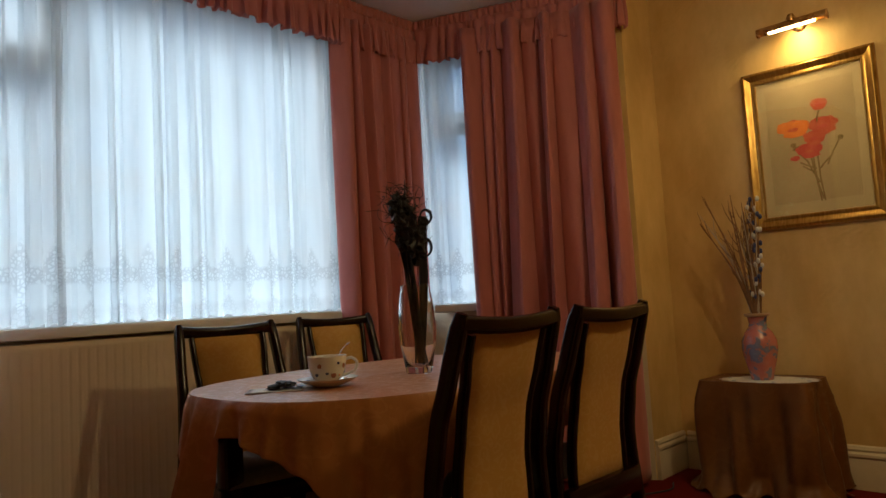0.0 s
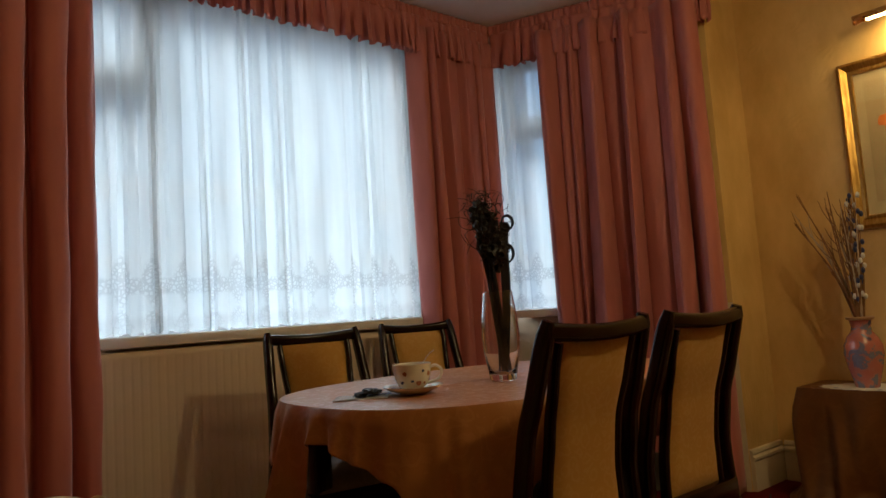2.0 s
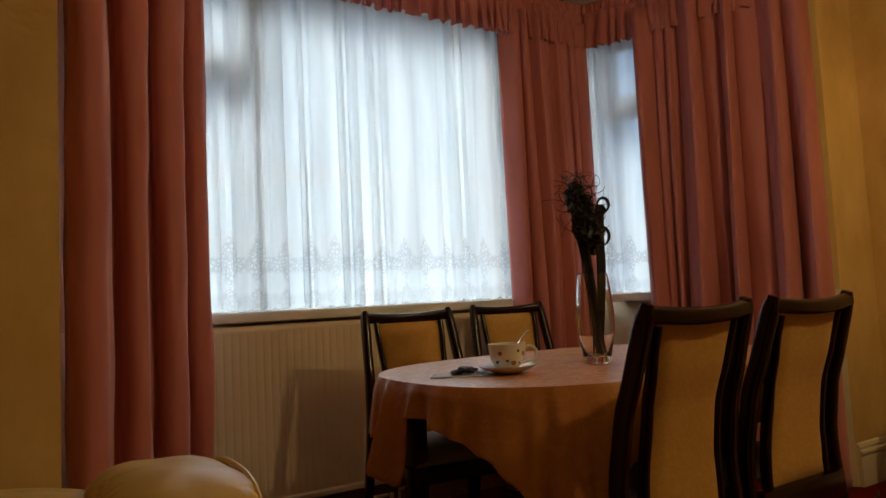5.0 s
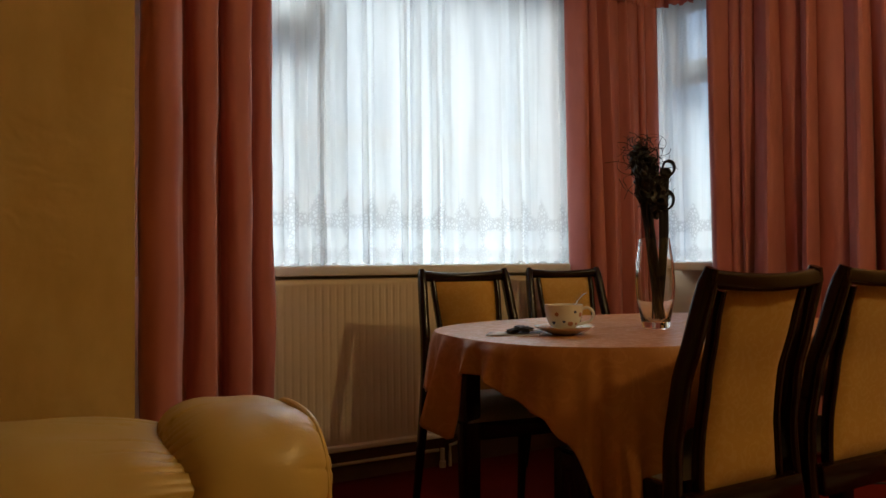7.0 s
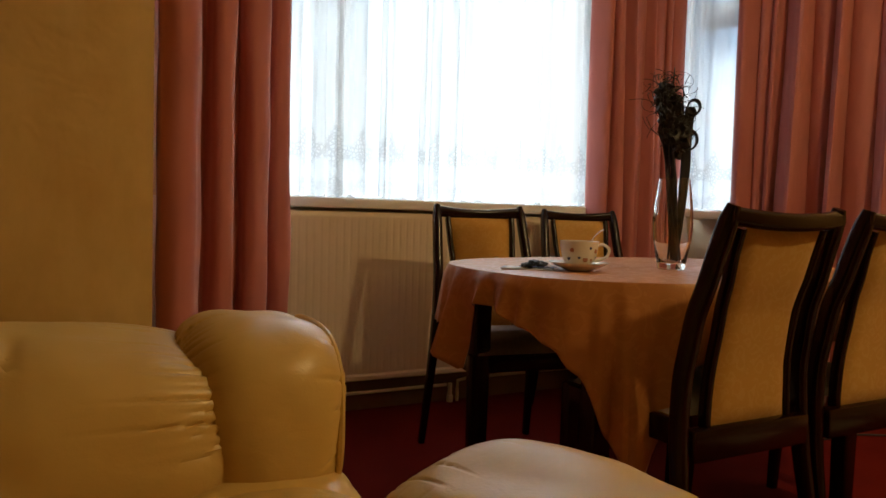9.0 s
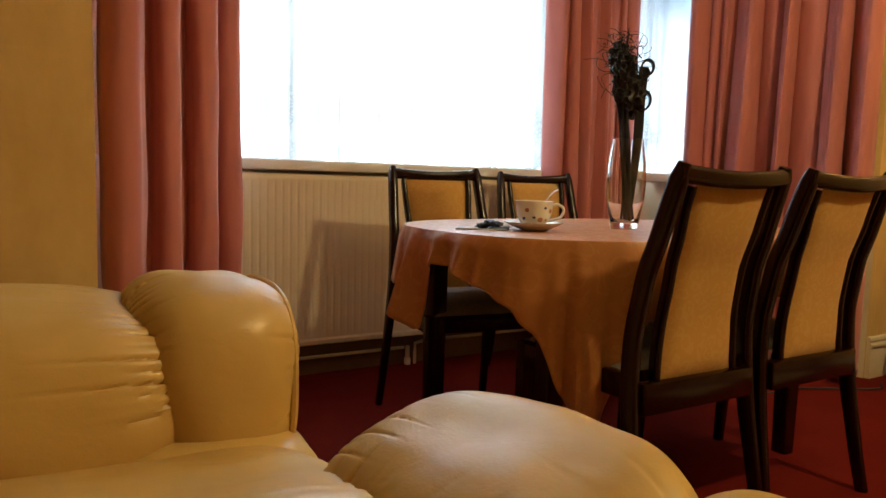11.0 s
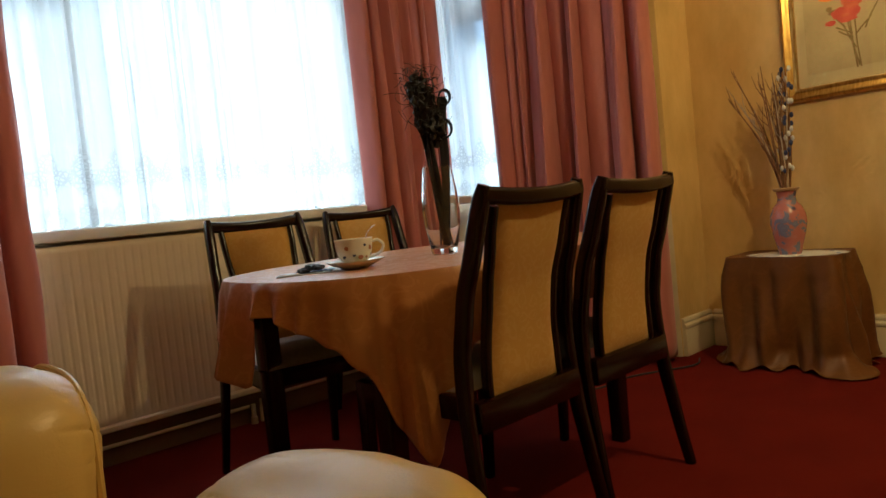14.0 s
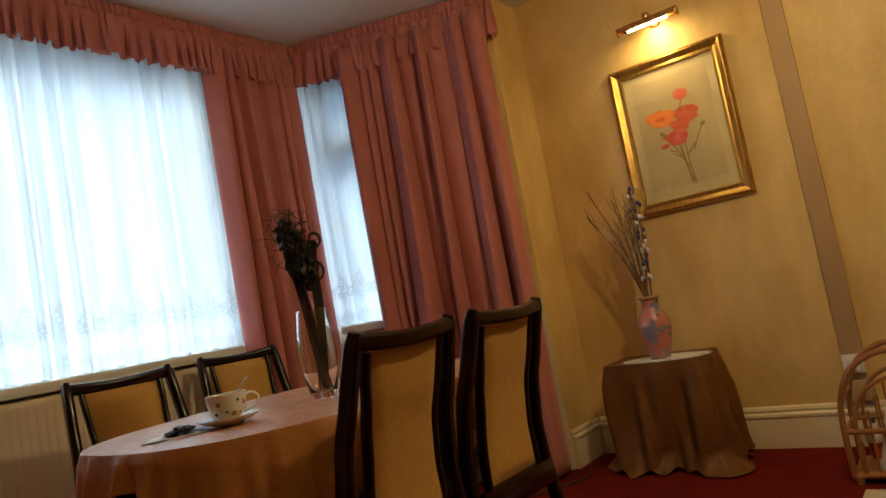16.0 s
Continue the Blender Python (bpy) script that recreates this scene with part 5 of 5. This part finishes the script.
PLX, PLY, PLZ = 3.82, 1.213, 2.205
PL = thing("picture_lamp", pose(PLX, PLY, PLZ), "brass tubular picture lamp glowing over the frame", "lamp")
bm = bmesh.new()
arc = [(0.024 * math.cos(radians(a)), 0.024 * math.sin(radians(a))) for a in range(-30, 211, 15)] + [(0.021 * math.cos(radians(a)), 0.021 * math.sin(radians(a))) for a in range(210, -31, -15)]
rows = [[bm.verts.new((u, y, v)) for u, v in arc] for y in (-0.158, -0.155, 0.155, 0.158)]
grid_faces(bm, rows, wrap_u=True)
part("shade", bm, M_BRASS, PL)
for y in (-0.156, 0.156):
    bm = bmesh.new()
    lathe(bm, [(0.0, -0.004), (0.023, -0.004), (0.0245, 0.0), (0.023, 0.004), (0.0, 0.004)], 20)
    bm.transform(Matrix.Translation((0, y, 0)) @ Matrix.Rotation(radians(90), 4, "X"))
    part("end_cap", bm, M_BRASS, PL)
bm = bmesh.new()
sweep(bm, [(0, -0.105, -0.008), (0, 0, -0.008), (0, 0.105, -0.008)], ring(0.011, 12), up=(0, 0, 1))
part("tube", bm, M_BULB, PL, "glowing warm glass tube")
bm = bmesh.new()
sweep(bm, smooth_line([(0.0, 0.0, 0.024), (0.03, 0, 0.05), (0.08, 0, 0.05), (0.118, 0, 0.03)], 6), ring(0.006, 10), up=(0, 1, 0))
part("arm", bm, M_BRASS, PL)
bm = bmesh.new()
lathe(bm, [(0.0, 0.0), (0.034, 0.0), (0.034, 0.005), (0.026, 0.012), (0.012, 0.016), (0.0, 0.017)], 24)
bm.transform(Matrix.Translation((0.130, 0, 0.03)) @ Matrix.Rotation(radians(-90), 4, "Y"))
part("rose", bm, M_BRASS, PL)
bm = bmesh.new()
lathe(bm, [(0.0, -0.02), (0.014, -0.018), (0.02, 0.0), (0.014, 0.018), (0.0, 0.02)], 20)
bm.transform(Matrix.Translation((0, 0, 0.032)))
part("knuckle", bm, M_BRASS, PL)

bm = boxm((XP - 0.026, 0.615, 0.42), (XP - 0.0, 0.705, CEIL - 0.003), 0.004)
box(bm, (XP - 0.040, 0.605, 0.205), (XP - 0.0, 0.735, 0.30), 0.005)
box(bm, (XP - 0.024, 0.625, 0.30), (XP - 0.0, 0.70, 0.42), 0.004)
setting("trim_trunking", bm, M_TRUNK, "pinkish beige boxed cable trunking down the wall", "trunking")
SK = thing("wall_socket", pose(XP - 0.026, 0.662, 0.375), "small white plastic wall socket on the trunking", "socket")
part("plate", boxm((-0.012, -0.043, -0.043), (0.0, 0.043, 0.043), 0.004), M_PLASTIC, SK)
part("switch", boxm((-0.017, 0.012, 0.008), (-0.011, 0.026, 0.03), 0.002), M_PLASTIC, SK)
part("plug", boxm((-0.040, -0.026, -0.034), (-0.012, 0.018, 0.006), 0.006), M_PLASTIC, SK)

# ---- rattan rack beside the wall ----
RK = thing("rattan_rack", pose(3.50, 0.45, 0), "orange-brown bent rattan magazine rack with papers inside", "rack")
for xx in (-0.12, 0.12):
    for rz, ry in ((0.50, 0.215), (0.40, 0.175)):
        bm = bmesh.new()
        pts = [(xx, ry, 0.03), (xx, ry * 1.02, 0.16), (xx, ry * 0.98, rz * 0.62), (xx, ry * 0.75, rz * 0.86), (xx, ry * 0.35, rz * 0.98), (xx, 0, rz)]
        pts = pts + [(a, -b, c) for a, b, c in pts[-2::-1]]
        sweep(bm, smooth_line(pts, 5), ring(0.012 if rz > 0.45 else 0.008, 8), up=(1, 0, 0))
        part("hoop", bm, M_RATTAN, RK)
    for z in (0.03, 0.20):
        bm = bmesh.new()
        sweep(bm, [(xx, -0.225, z), (xx, 0, z), (xx, 0.225, z)], ring(0.011, 8))
        part("rail", bm, M_RATTAN, RK)
    for k in range(9):
        y = -0.17 + 0.0425 * k
        bm = bmesh.new()
        sweep(bm, [(xx, y, 0.03), (xx + 0.004, y, 0.1), (xx, y * 0.98, 0.40 * math.sqrt(max(0.05, 1 - (y / 0.185) ** 2)) * 0.9 + 0.02)], ring(0.0045, 6), up=(1, 0, 0))
        part("cane", bm, M_RATTAN, RK)
for y in (-0.215, 0.215):
    for z in (0.03, 0.20, 0.33):
        bm = bmesh.new()
        sweep(bm, [(-0.13, y * (1 if z < 0.3 else 0.96), z), (0.13, y * (1 if z < 0.3 else 0.96), z)], ring(0.010, 8))
        part("crossbar", bm, M_RATTAN, RK)
part("bottom", boxm((-0.12, -0.21, 0.032), (0.12, 0.21, 0.044), 0.003), M_RATTAN, RK)
for sx in (-1, 1):
    for sy in (-1, 1):
        part("foot", lathe(bmesh.new(), [(0.0, 0.0), (0.014, 0.0), (0.016, 0.03), (0.0, 0.032)], 12, (sx * 0.12, sy * 0.2, 0)), M_RATTAN, RK)
for k, (y, t, h, mt, lab) in enumerate(((0.12, 14, 0.27, M_DOILY, "folded white newspaper leaning in the rattan rack"), (0.05, 6, 0.25, M_BLUE, "blue-covered magazine standing in the rattan rack"), (-0.06, -8, 0.28, M_PAPER, "cream paper magazine standing in the rattan rack"))):
    mg = tagged(mesh_ob("magazine", boxm((-0.10, -0.008, 0.0), (0.10, 0.008, h), 0.004), mt), lab, "magazine")
    mg.matrix_basis = pose(3.50, 0.45 + y, 0.046, t, 0, 0)
BT = thing("small_bottle", pose(3.43, 0.575, 0.046), "small red-labelled bottle among the papers in the rack", "bottle")
part("body", lathe(bmesh.new(), [(0.0, 0.0), (0.022, 0.0), (0.024, 0.004), (0.024, 0.12), (0.016, 0.15), (0.010, 0.165), (0.010, 0.19), (0.0, 0.19)], 20), M_PLASTIC, BT)
part("label", lathe(bmesh.new(), [(0.0246, 0.04), (0.0248, 0.042), (0.0248, 0.10), (0.0246, 0.102)], 20), M_POPPY_R, BT)
part("cap", lathe(bmesh.new(), [(0.0115, 0.176), (0.0125, 0.178), (0.0125, 0.198), (0.0, 0.2)], 16), M_NAVY, BT)

bm = boxm((2.35, -1.1, 0.002), (3.27, 0.625, 0.016), 0.006)
tagged(mesh_ob("wool_rug", bm, M_RUG), "cream wool rug lying on the red carpet", "rug")
CB = thing("floor_cable", pose(0, 0, 0), "thin black cable lying on the carpet by the skirting", "cable")
bm = bmesh.new()
sweep(bm, smooth_line([(2.6, 2.25, 0.006), (2.9, 2.05, 0.006), (3.15, 2.02, 0.006), (3.45, 1.86, 0.006), (3.60, 1.90, 0.006)], 8), ring(0.004, 6))
part("cord", bm, M_RUBBER, CB)

# ---- outside: street and the houses across it ----
M_ROAD = two_scale("wet asphalt", (0.10, 0.105, 0.11), (0.15, 0.155, 0.16), 1, 30, 0.6, 0.2)
M_RENDER = two_scale("pale rendered wall", (0.72, 0.73, 0.75), (0.78, 0.79, 0.81), 0.6, 12, 0.9, 0.2)
M_BRICK = two_scale("orange brick", (0.42, 0.18, 0.09), (0.52, 0.24, 0.13), 1.2, 20, 0.9, 0.3)
M_SLATE = two_scale("grey slate", (0.14, 0.15, 0.17), (0.20, 0.21, 0.23), 1.2, 14, 0.7, 0.3)
setting("ground", boxm((-60, 3.6, -0.75), (60, 90, -0.55)), M_ROAD, "grey wet street outside the window", "street")
HS = thing("terraced_house", pose(2.5, 15, -0.55), "pale rendered terraced house with brick bands across the street", "house")
part("wall", boxm((-9, 0, 0), (14, 7, 9.4)), M_RENDER, HS)
for z0, z1 in ((0.0, 0.9), (2.75, 3.15), (4.3, 4.7)):
    part("brick_band", boxm((-9.02, -0.05, z0), (14.02, -0.002, z1), 0.01), M_BRICK, HS)
bm = bmesh.new()
vv = [bm.verts.new(p) for p in ((-9.3, -0.4, 9.3), (14.3, -0.4, 9.3), (14.3, 3.5, 11.6), (-9.3, 3.5, 11.6), (-9.3, 7.4, 9.3), (14.3, 7.4, 9.3))]
for f in ((0, 1, 2, 3), (3, 2, 5, 4), (0, 3, 4), (1, 5, 2), (0, 4, 5, 1)):
    bm.faces.new([vv[i] for i in f])
part("roof", bm, M_SLATE, HS)
for x in (-7.2, -4.0, -0.6, 2.6, 5.8, 9.0, 12.2):
    for z in (1.1, 3.3, 6.0):
        wn_ = part("window", boxm((x - 0.6, -0.03, z), (x + 0.6, -0.003, z + 1.3), 0.01), M_UPVC, HS)
        part("pane", boxm((x - 0.52, -0.045, z + 0.08), (x + 0.52, -0.031, z + 1.22)), M_SLATE, wn_)
